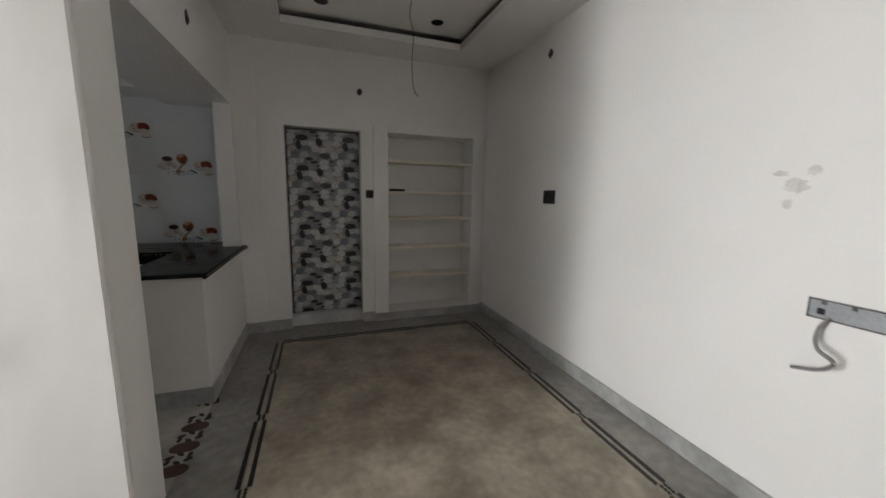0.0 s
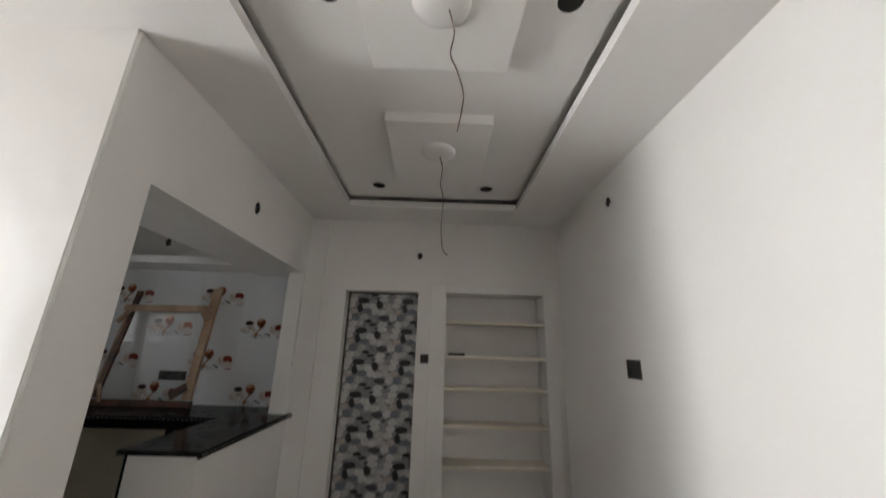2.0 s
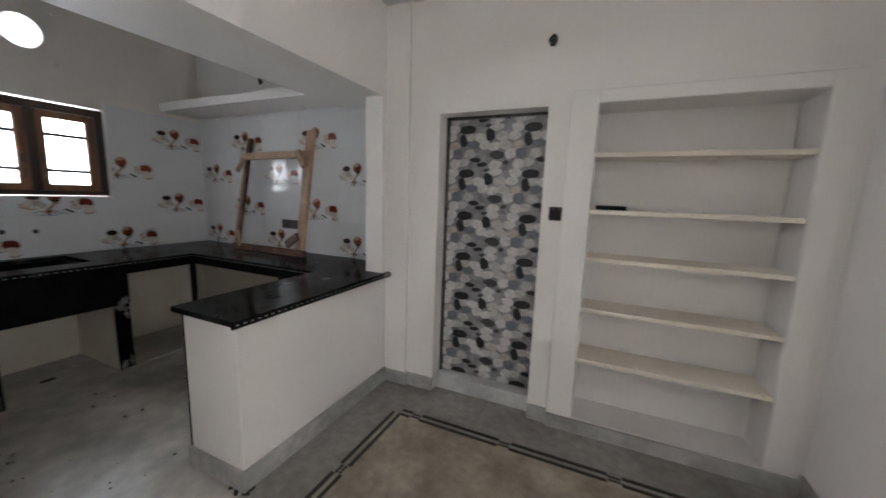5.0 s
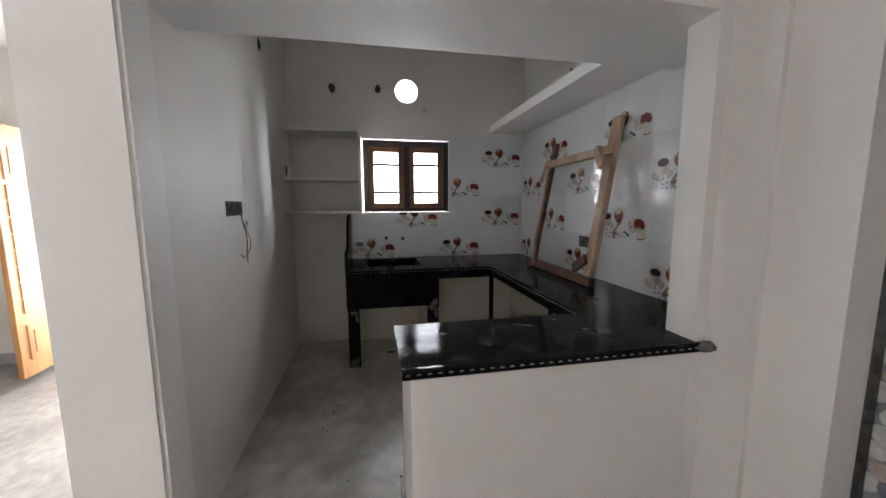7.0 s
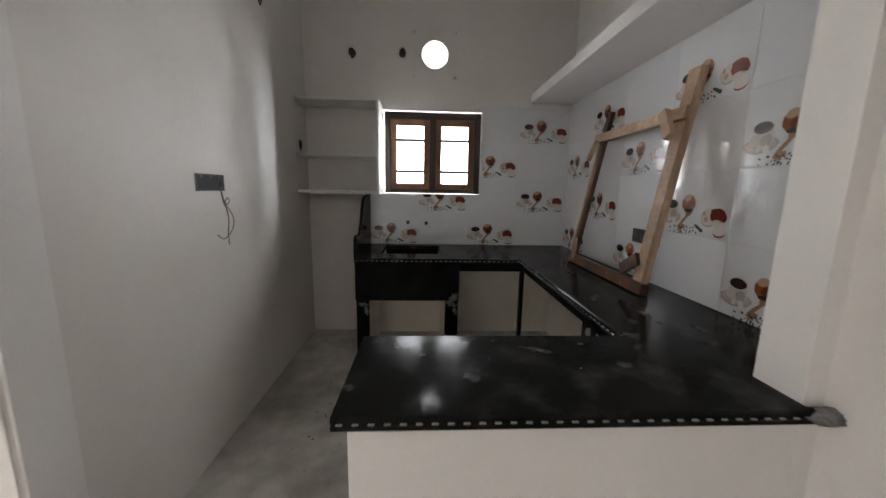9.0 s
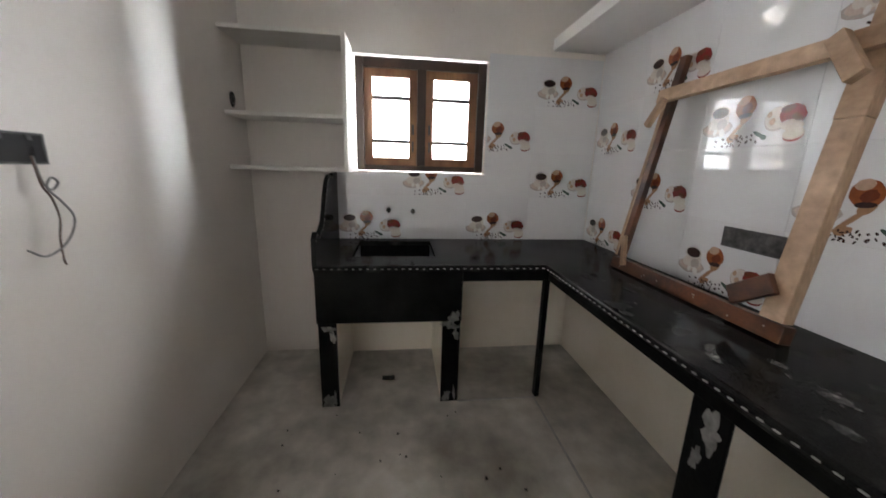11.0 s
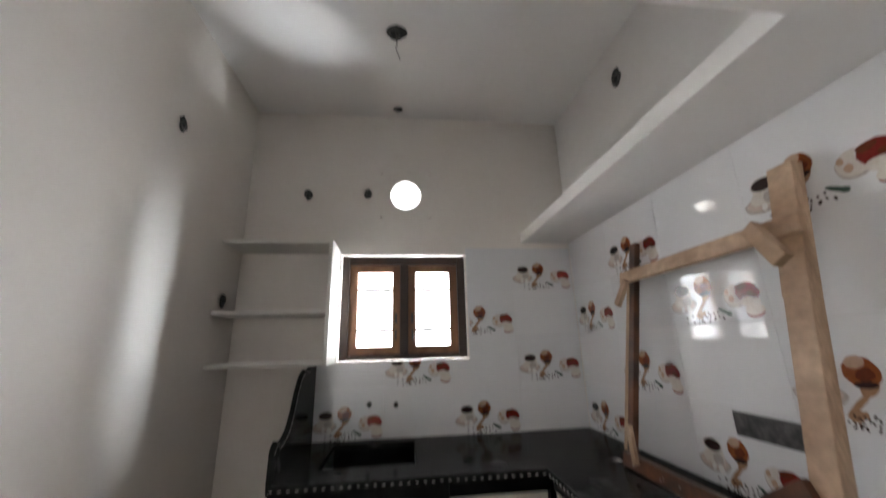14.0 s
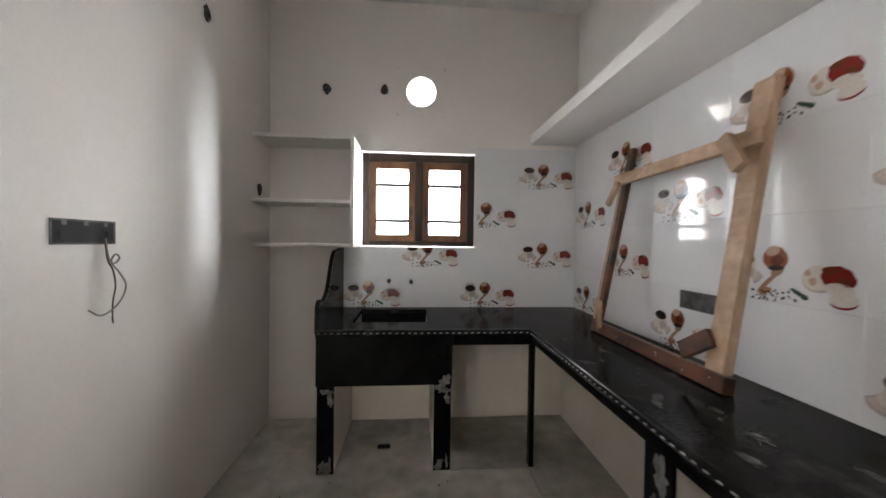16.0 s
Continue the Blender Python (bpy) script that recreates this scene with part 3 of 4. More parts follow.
# ---------------------------------------------------------------- electrical boxes
def socket_box(place, normal, w, h, label, split=1, inside=M_HOLE):
    """An empty recessed metal box: rim, dark inside, a torn edge. place: middle of its face on the wall."""
    ob = thing("switch_box", label, "switch box", place, group="empty switch boxes")
    n = Vector(normal)
    side = Vector((0, 0, 1)).cross(n).normalized()
    up = Vector((0, 0, 1)) if abs(n.z) < 0.5 else Vector((0, 1, 0))
    if abs(n.z) > 0.5:
        side = Vector((1, 0, 0))
    p3 = lambda a, b, d: side * a + up * b + n * d

    def slab(a0, a1, b0, b1, d0, d1):
        bm = bmesh.new()
        slab_of(bm, [(a0, b0), (a1, b0), (a1, b1), (a0, b1)], lambda a, b: p3(a, b, d0), n * (d1 - d0))
        return bm
    part("back", slab(-w / 2, w / 2, -h / 2, h / 2, 0.001, 0.0025), inside, ob, "inside of the box")
    t = 0.006
    for s in ((-w / 2 - t, -w / 2, -h / 2 - t, h / 2 + t), (w / 2, w / 2 + t, -h / 2 - t, h / 2 + t), (-w / 2, w / 2, h / 2, h / 2 + t), (-w / 2, w / 2, -h / 2 - t, -h / 2)):
        part("rim", slab(*s, 0.0, 0.005), M_BOXM, ob)
    for k in range(split):
        c = -w / 2 + w * (k + 0.5) / split
        part("lug", slab(c - 0.008, c + 0.008, h / 2 - 0.014, h / 2, 0.003, 0.006), M_BOXM, ob)
        if k != 1:
            part("conduit_stub", slab(c - 0.017 + 0.012 * k, c + 0.006, -h * 0.3, h * 0.05, 0.0035, 0.007), M_HOLE, ob)
    return ob


def wall_hole(place, normal, r, label):
    """A small round conduit mouth with broken plaster round it."""
    ob = thing("conduit_hole", label, "conduit hole", place, group="open conduit holes")
    n = Vector(normal)
    q = n.to_track_quat('Z', 'Y')
    rr = random.Random(int(abs(place[0] * 977 + place[1] * 131 + place[2] * 17)))
    bm = bmesh.new()
    pts = [(r * (1 + rr.uniform(-.22, .22)) * math.cos(a), r * 1.25 * (1 + rr.uniform(-.22, .22)) * math.sin(a)) for a in [2 * math.pi * k / 14 for k in range(14)]]
    slab_of(bm, pts, lambda x, y: q @ Vector((x, y, 0.0005)), n * 0.0025)
    part("mouth", bm, M_HOLE, ob, "dark open mouth")
    bm = bmesh.new()
    ring = [q @ Vector((r * 0.62 * math.cos(a), r * 0.62 * math.sin(a) - r * 0.2, 0.005)) for a in [2 * math.pi * k / 12 for k in range(13)]]
    tube(bm, ring, r * 0.13, 5)
    part("pipe_end", bm, M_BOXM, ob, "grey plastic pipe end")
    return ob


def wire(name, keys, r, mat, label, n=6):
    bm = bmesh.new()
    tube(bm, curve_points(keys, n), r, 6)
    return solid(name, bm, mat, label, "wire", kind="")


E_, N_, S_, W_ = (1, 0, 0), (0, 1, 0), (0, -1, 0), (-1, 0, 0)
socket_box((XR, 0.02, 1.43), W_, 0.15, 0.105, "empty scuffed metal switch box in the hall wall", 2)
socket_box((1.255, YF, 1.428), S_, 0.07, 0.075, "small empty switch box beside the pebble door", 2)
# this box has a light grey inside because it stands in strong light
socket_box((XR, -1.92, 1.005), W_, 0.26, 0.07, "long empty switch box, inside coloured grey as lit, with a loose wire", 3, M_LITBOX)
socket_box((-1.125, YL, 1.470), N_, 0.235, 0.075, "long empty switch box with loose wires below", 3)
for p, nrm, r, lab in [((XR, 0.12, 2.63), W_, 0.030, "open conduit mouth high in the hall wall"), ((1.165, YF, 2.465), S_, 0.026, "open conduit mouth above the door"),
                       ((0.0, 0.14, 2.485), E_, 0.034, "open conduit mouth in the beam"), ((XW, -0.480, 2.675), E_, 0.032, "open conduit mouth in the kitchen wall"),
                       ((XW, -0.017, 2.693), E_, 0.032, "square open conduit mouth beside the vent"), ((-2.53, YL, 1.83), N_, 0.036, "open conduit mouth beside the shelf"),
                       ((-1.86, YL, 2.70), N_, 0.034, "open conduit mouth high in the side wall"), ((XW + 0.011, 0.035, 1.128), E_, 0.016, "open water pipe mouth in the tiles"),
                       ((XW + 0.011, 0.215, 1.120), E_, 0.016, "open water pipe mouth in the tiles")]:
    wall_hole(p, nrm, r, lab)
# loose wires
w0 = Vector((-1.195, YL + 0.012, 1.43))
wire("loose_wire", [w0 + Vector(v) for v in ((0, 0, 0.02), (0, 0.01, -0.05), (-0.012, 0.02, -0.075), (-0.03, 0.025, -0.055), (-0.012, 0.025, -0.04), (0.0, 0.02, -0.07), (-0.035, 0.02, -0.11), (-0.06, 0.025, -0.16), (-0.035, 0.03, -0.21), (0.0, 0.02, -0.25), (0.05, 0.02, -0.26), (0.085, 0.012, -0.235))], 0.0032, M_WIREW, "thin grey loose wires hanging from the box")
wire("loose_wire", [w0 + Vector(v) for v in ((0.004, 0, 0.02), (0.006, 0.012, -0.06), (-0.012, 0.016, -0.10), (-0.018, 0.02, -0.16), (-0.006, 0.02, -0.22), (-0.004, 0.02, -0.28), (-0.008, 0.02, -0.30))], 0.003, M_WIRE, "thin reddish loose wire hanging from the box")
wire("loose_wire", [Vector((XR - 0.012, -1.86, 0.98)) + Vector(v) for v in ((0, 0, 0), (-0.02, 0.02, -0.06), (-0.05, 0.0, -0.12), (-0.07, -0.06, -0.15), (-0.05, -0.02, -0.20), (-0.02, 0.08, -0.24))], 0.008, M_WIREW, "grey loose cable hanging from the long box")
wire("hanging_wire", [(1.34, -0.10, 2.84), (1.362, -0.10, 2.74), (1.352, -0.09, 2.62), (1.375, -0.10, 2.50), (1.365, -0.10, 2.34), (1.372, -0.10, 2.20), (1.385, -0.10, 2.14), (1.415, -0.10, 2.11)], 0.0028, M_WIRE, "brown twin wire hanging from the ceiling")
wire("hanging_wire", [(1.36, -1.23, 2.84), (1.385, -1.21, 2.74), (1.372, -1.20, 2.64), (1.40, -1.20, 2.56), (1.425, -1.20, 2.46), (1.42, -1.20, 2.38), (1.405, -1.20, 2.29)], 0.0028, M_WIRE, "brown twin wire hanging from the ceiling")

rp = random.Random(41)
for y, z, a, h_ in ((-1.68, 1.50, 0.045, 0.030), (-1.62, 1.55, 0.030, 0.012), (-1.73, 1.56, 0.022, 0.020), (-1.66, 1.42, 0.018, 0.022)):
    bm = bmesh.new()
    pts = [(y + a * (1 + rp.uniform(-.3, .3)) * math.cos(t), z + h_ * (1 + rp.uniform(-.3, .3)) * math.sin(t)) for t in [2 * math.pi * k / 22 for k in range(22)]]
    slab_of(bm, pts, lambda p, q: (XR - 0.0005, p, q), (-0.001, 0, 0))
    solid("putty_patch", bm, M_PATCH, "faint beige putty patch on the hall wall", "putty patch", kind="", group="putty patches")

# ceiling roses and downlight holes
for cy in (-0.10, -1.23):
    bm = bmesh.new()
    n = 28
    prof = [(0.122, 0.0), (0.118, -0.012), (0.104, -0.023), (0.078, -0.031), (0.042, -0.036), (0.012, -0.037)]
    rings = [[bm.verts.new((r * math.cos(2 * math.pi * k / n), r * math.sin(2 * math.pi * k / n), z)) for k in range(n)] for r, z in prof]
    for a, b in zip(rings, rings[1:]):
        for k in range(n):
            bm.faces.new((a[k], a[(k + 1) % n], b[(k + 1) % n], b[k]))
    bm.faces.new(rings[-1])
    bmesh.ops.recalc_face_normals(bm, faces=bm.faces[:])
    for f_ in bm.faces:
        f_.smooth = True
    rose = solid("ceiling_rose", bm, M_CEIL, "round white gypsum rose on a raised square", "ceiling rose", kind="", group="ceiling roses")
    rose.location = (1.33, cy, 2.87)
for x, y in ((0.80, 0.60), (1.77, 0.60), (0.85, -1.21), (1.87, -1.21)):
    hole = thing("downlight_hole", "open round hole for a ceiling downlight", "downlight hole", (x, y, 2.935), group="downlight holes")
    part("mouth", oval(bmesh.new(), 0, 0, 0.056, 0.056, -0.003, 0.002), M_HOLE, hole, "dark open mouth")
    bm = bmesh.new()
    tube(bm, [(0.058 * math.cos(a), 0.058 * math.sin(a), -0.001) for a in [2 * math.pi * k / 24 for k in range(25)]], 0.004, 6)
    part("rim", bm, M_CEIL, hole)
for x, y, r in ((-1.85, 0.214, 0.05), (-2.60, 0.22, 0.03)):
    wall_hole((x, y, ZK), (0, 0, -1), r, "open fan-box hole in the kitchen ceiling")
wall_hole((-1.82, YT + 0.012, 3.13), S_, 0.05, "broken conduit mouth above the loft")
wall_hole((-1.73, YT + 0.012, 2.605), S_, 0.034, "open conduit mouth just above the loft")
wire("loose_wire", [(-1.85, 0.214, 3.40), (-1.87, 0.22, 3.33), (-1.85, 0.214, 3.28), (-1.89, 0.24, 3.24)], 0.004, M_WIREW, "short loose wires from the ceiling hole")


# ---------------------------------------------------------------- kitchen window
win = thing("window_1", "dark wooden two-sash window with raw timber sashes", "window", (XW - 0.04, 0.5 * (WY0 + WY1), WZ0), kind="structure")
FY0, FY1, FZ0, FZ1 = WY0 + 0.012, WY1 - 0.006, WZ0 + 0.004, WZ1 - 0.014
fx = (XW - 0.085, XW - 0.006)
for s in ((*fx, FY0, FY0 + 0.058, FZ0, FZ1), (*fx, FY1 - 0.058, FY1, FZ0, FZ1), (*fx, FY0 + 0.058, FY1 - 0.058, FZ1 - 0.066, FZ1), (*fx, FY0 + 0.058, FY1 - 0.058, FZ0, FZ0 + 0.04)):
    part("frame", at(win, boxes(s, bevel=0.005)), M_DARKWOOD, win)
ym = 0.5 * (FY0 + FY1)
part("mullion", at(win, boxes((*fx, ym - 0.03, ym + 0.03, FZ0 + 0.04, FZ1 - 0.066), bevel=0.005)), M_DARKWOOD, win)
sx = (XW - 0.075, XW - 0.035)
for a, b in ((FY0 + 0.058, ym - 0.03), (ym + 0.03, FY1 - 0.058)):
    z0, z1 = FZ0 + 0.04, FZ1 - 0.066
    sash = part("sash", at(win, ring_slab(bmesh.new(), (a - 0.001, b + 0.001, z0 - 0.001, z1 + 0.001), (a + 0.058, b - 0.058, z0 + 0.055, z1 - 0.055), *sx, 'x')), M_SASH, win, "raw reddish timber sash")
    zs = [z0 + 0.055, z0 + 0.055 + 0.21 * (z1 - z0 - 0.11), z0 + 0.055 + 0.755 * (z1 - z0 - 0.11), z1 - 0.055]
    for zb in zs[1:3]:
        part("glazing_bar", at(win, boxes((XW - 0.066, XW - 0.044, a + 0.058, b - 0.058, zb - 0.014, zb + 0.014))), M_IRON, sash)
    for p0, p1 in zip(zs, zs[1:]):
        pane = part("pane", at(win, boxes((XW - 0.057, XW - 0.053, a + 0.058, b - 0.058, p0 + 0.003, p1 - 0.003))), M_GLASS, sash)
        pane.visible_shadow = False
    bm = bmesh.new()
    inner = b - 0.03 if b < ym else a + 0.03
    tube(bm, curve_points([(XW - 0.032, inner, z0 + 0.10), (XW - 0.012, inner, z0 + 0.12), (XW - 0.012, inner, z0 + 0.15), (XW - 0.032, inner, z0 + 0.17)]), 0.006, 8)
    part("handle", at(win, bm), M_IRON, sash, "grey iron pull handle")
    part("hinge", at(win, boxes((XW - 0.034, XW - 0.028, inner - 0.008, inner + 0.008, z0 + 0.22, z0 + 0.29))), M_IRON, sash)
# round vent rim
bm = bmesh.new()
tube(bm, [(XW + 0.001, CY + CR * math.cos(a), CZ + CR * math.sin(a)) for a in [2 * math.pi * k / 40 for k in range(41)]], 0.006, 6)
solid("vent_rim", bm, M_WALL, "plastered rim of the round fan vent", "vent", kind="structure")

# ---------------------------------------------------------------- open shelf beside the window
shelf = thing("wall_shelf", "white open wall shelf with three thin boards", "wall shelf", (XW + 0.15, -0.58, 1.41))
for z in (2.205, 1.738, 1.418):
    part("board", at(shelf, boxes((XW, XW + 0.31, YL, -0.232, z - 0.012, z + 0.012), bevel=0.003)), M_PLASTIC, shelf)
part("side_panel", at(shelf, boxes((XW, XW + 0.313, -0.232, -0.206, 1.405, 2.218), bevel=0.003)), M_PLASTIC, shelf)

# ---------------------------------------------------------------- worktop and what carries it
# masonry and supports
XF, YFR = -1.995, 1.03       # apron faces
sup = thing("counter_support", "cream masonry counter base with black painted fronts", "counter base", (XF, 0.4, 0))
part("back_panel", at(sup, boxes((XW, XW + 0.05, -0.35, 1.49, 0, 0.878))), M_CREAM, sup)
part("back_panel", at(sup, boxes((XW + 0.05, -0.145, 1.49, YT + 0.012, 0, 0.878))), M_CREAM, sup)
for y0, y1, top in ((-0.35, -0.245, 0.55), (0.375, 0.485, 0.878)):
    part("divider", at(sup, boxes((XW + 0.05, XF - 0.012, y0 + 0.002, y1 - 0.002, 0, top), bevel=0.004)), M_CREAM, sup)
    part("leg_front", at(sup, boxes((XF - 0.012, XF, y0, y1, 0, 0.547), bevel=0.003)), M_PAINTB, sup, "chipped black painted leg front")
part("leg", at(sup, boxes((XF - 0.05, XF, 0.998, 1.028, 0, 0.80), bevel=0.003)), M_PAINTB, sup, "thin black granite corner leg")
for x0, x1 in ((-0.91, -0.775),):
    part("divider", at(sup, boxes((x0 + 0.002, x1 - 0.002, YFR + 0.012, 1.49, 0, 0.878), bevel=0.004)), M_CREAM, sup)
    part("leg_front", at(sup, boxes((x0, x1, YFR, YFR + 0.012, 0, 0.80), bevel=0.003)), M_PAINTB, sup, "chipped black painted leg front")
part("floor_edge", at(sup, boxes((XF, -0.45, 0.985, 0.995, 0, 0.007))), M_SKIRT, sup, "pale cement line on the floor")
part("floor_edge", at(sup, boxes((XF, XF + 0.010, 0.485, 0.995, 0, 0.007))), M_SKIRT, sup, "pale cement line on the floor")
part("apron", at(sup, boxes((XF - 0.014, XF, 0.49, 1.016, 0.80, 0.879), bevel=0.002)), M_PAINTB, sup, "black granite apron")
part("apron", at(sup, boxes((XF - 0.014, -0.44, YFR - 0.014, YFR, 0.80, 0.879), bevel=0.002)), M_PAINTB, sup, "black granite apron")
# plaster lost from the paint on the legs
rr = random.Random(7)


def lobed(rng, cx, cy, a, b, n=34):
    """A ragged closed outline round a middle."""
    ph = [rng.uniform(0, 6.28) for _ in range(3)]
    out = []
    for i in range(n):
        t = 2 * math.pi * i / n
        k = 0.78 + 0.18 * math.sin(2 * t + ph[0]) + 0.14 * math.sin(5 * t + ph[1]) + 0.1 * math.sin(9 * t + ph[2]) + rng.uniform(-0.05, 0.05)
        out.append((cx + a * k * math.cos(t), cy + b * k * math.sin(t)))
    return out


def chip(x, y, z, a, b, y0, y1, facing):
    pts = lobed(rr, y, z, a, b)
    bm = bmesh.new()
    if facing == 'x':
        slab_of(bm, [(min(max(p, y0 + 0.001), y1 - 0.001), max(q, 0.002)) for p, q in pts], lambda p, q: (XF + 0.0005, p, q), (0.001, 0, 0))
    else:
        slab_of(bm, [(min(max(p, y0 + 0.001), y1 - 0.001), max(q, 0.002)) for p, q in pts], lambda p, q: (p, YFR - 0.0005, q), (0, -0.001, 0))
    part("paint_chip", at(sup, bm), M_CHIP, sup, "grey cement where paint is lost")


for y0, y1 in ((-0.35, -0.245), (0.375, 0.485)):
    ym_ = 0.5 * (y0 + y1)
    chip(XF, ym_ + 0.01, 0.515, 0.045, 0.026, y0, y1, 'x')
    chip(XF, ym_ + 0.03, 0.46, 0.02, 0.045, y0, y1, 'x')
    chip(XF, ym_ - 0.02, 0.035, 0.03, 0.05, y0, y1, 'x')
    chip(XF, ym_ + 0.03, 0.06, 0.010, 0.055, y0, y1, 'x')
chip(XF, 0.445, 0.575, 0.040, 0.050, 0.375, 0.487, 'x')
chip(XF, 0.40, 0.535, 0.05, 0.018, 0.33, 0.487, 'x')
chip(XF, -0.30, 0.03, 0.055, 0.045, -0.35, -0.245, 'x')
chip(0, -0.83, 0.72, 0.045, 0.075, -0.91, -0.775, 'y')
chip(0, -0.86, 0.60, 0.022, 0.05, -0.91, -0.775, 'y')

sink = thing("sink", "deep black granite sink with a plain front", "sink", (-2.3, 0.07, 0.545))
SX0, SX1, SY0, SY1 = -2.62, -2.165, -0.17, 0.340
part("front", at(sink, boxes((XF - 0.02, XF, -0.358, 0.49, 0.548, 0.879), bevel=0.003)), M_PAINTB, sink, "black granite sink front")
part("bowl", at(sink, ring_slab(bmesh.new(), (SX0 - 0.02, SX1 + 0.02, SY0 - 0.02, SY1 + 0.02), (SX0 - 0.0005, SX1 + 0.0005, SY0 - 0.0005, SY1 + 0.0005), 0.60, 0.8795, 'z')), M_PAINTB, sink)
part("bottom", at(sink, boxes((XW + 0.05, XF - 0.02, -0.358, 0.375, 0.555, 0.60))), M_PAINTB, sink)
part("side", at(sink, boxes((XW + 0.05, XF - 0.02, -0.358, -0.335, 0.60, 0.879))), M_PAINTB, sink)
solid("floor_drain", boxes((-2.30, -2.255, 0.0, 0.085, 0.0, 0.006), bevel=0.003), M_HOLE, "dark drain hole in the floor under the sink", "drain", kind="")

top = thing("worktop", "dusty polished black granite worktop round the kitchen", "worktop", (-1.4, 0.9, 0.88))
part("slab", at(top, ring_slab(bmesh.new(), (XW, XF + 0.025, -0.358, 0.99), (SX0, SX1, SY0, SY1), 0.88, ZT, 'z')), M_GRANITE, top)
part("slab", at(top, boxes((XW, -0.145, 0.99, YT + 0.012, 0.88, ZT))), M_GRANITE, top)
bm = boxes((-0.452, 0.012, -0.02, 0.9895, 0.882, ZT))
part("slab", at(top, bm), M_GRANITE, top)
part("slab", at(top, boxes((-0.1448, 0.012, 0.99, 1.2145, 0.882, ZT))), M_GRANITE, top)


def nosing(a, b, out, start=0.02):
    """A rounded granite edge from a to b with a row of small white beads; out: the way it faces."""
    a, b, o = Vector(a), Vector(b), Vector(out)
    d = (b - a).normalized()
    bm = bmesh.new()
    prof = [(-0.002, 0.0), (0.014, 0.001), (0.020, -0.004), (0.022, -0.012), (0.016, -0.017), (0.016, -0.022), (0.022, -0.026), (0.020, -0.036), (0.012, -0.040), (-0.002, -0.040)]
    pa = [bm.verts.new(a + o * u + Vector((0, 0, v))) for u, v in prof]
    pb = [bm.verts.new(b + o * u + Vector((0, 0, v))) for u, v in prof]
    n = len(prof)
    for k in range(n):
        bm.faces.new((pa[k], pa[(k + 1) % n], pb[(k + 1) % n], pb[k]))
    bm.faces.new(pa)
    bm.faces.new(pb)
    bmesh.ops.recalc_face_normals(bm, faces=bm.faces[:])
    edge = part("nosing", at(top, bm), M_GRANITE, top, "rounded granite edge with white beads")
    s = start
    me = None
    while s < (b - a).length - 0.02:
        if me is None:
            bm = bmesh.new()
            q = [(-0.008, -0.0016), (0.006, -0.0020), (0.009, 0.0005), (0.005, 0.0018), (-0.007, 0.0016)]
            slab_of(bm, q, lambda u, v: d * u + Vector((0, 0, v)), o * 0.004)
            me = mesh_of("bead", bm, M_BEAD)
        bead = new("bead", me)
        bead.parent = edge
        bead.location = a + d * s + o * 0.0165 + Vector((0, 0, -0.0195)) - Vector(top.location)
        s += 0.039
    return edge


nosing((0.012, -0.02, ZT), (0.012, 1.30, ZT), (1, 0, 0))
nosing((XF + 0.025, -0.35, ZT), (XF + 0.025, 0.985, ZT), (1, 0, 0))
nosing((-0.455, 0.99, ZT), (XF + 0.03, 0.99, ZT), (0, -1, 0))

# curved side board at the end of the sink run
bm = bmesh.new()
keys = [(-1.975, 1.055), (-2.02, 1.085), (-2.06, 1.06), (-2.09, 1.065), (-2.18, 1.10), (-2.25, 1.18), (-2.30, 1.27), (-2.37, 1.35), (-2.45, 1.385), (-2.52, 1.375), (-2.56, 1.392)]
out2 = [(p.x, p.y) for p in curve_points([(x, z, 0) for x, z in keys], 4)]
outline = [(XW + 0.012, ZT), (-1.965, ZT)] + out2 + [(XW + 0.012, 1.40)]
slab_of(bm, outline, lambda x, z: (x, -0.358, z), (0, 0.026, 0))
guard = thing("sink_side_board", "curved black granite side board on the worktop", "side board", (-2.3, -0.345, ZT))
part("board", at(guard, bm), M_GRANITE, guard)
me = None
pts = curve_points([(x, -0.3575, z) for x, z in keys], 5)
for p, q in zip(pts[::2], pts[1::2]):
    bm = bmesh.new()
    plank(bm, Vector(p) + Vector((0, 0, -0.014)), Vector(q) + Vector((0, 0, -0.014)), 0.006, 0.004, (0, -1, 0))
    part("bead", at(guard, bm), M_BEAD, guard)
    bm = bmesh.new()
    plank(bm, Vector(p) + Vector((0, 0.027, -0.014)), Vector(q) + Vector((0, 0.027, -0.014)), 0.005, 0.003, (0, -1, 0))
    part("bead", at(guard, bm), M_BEAD, guard)

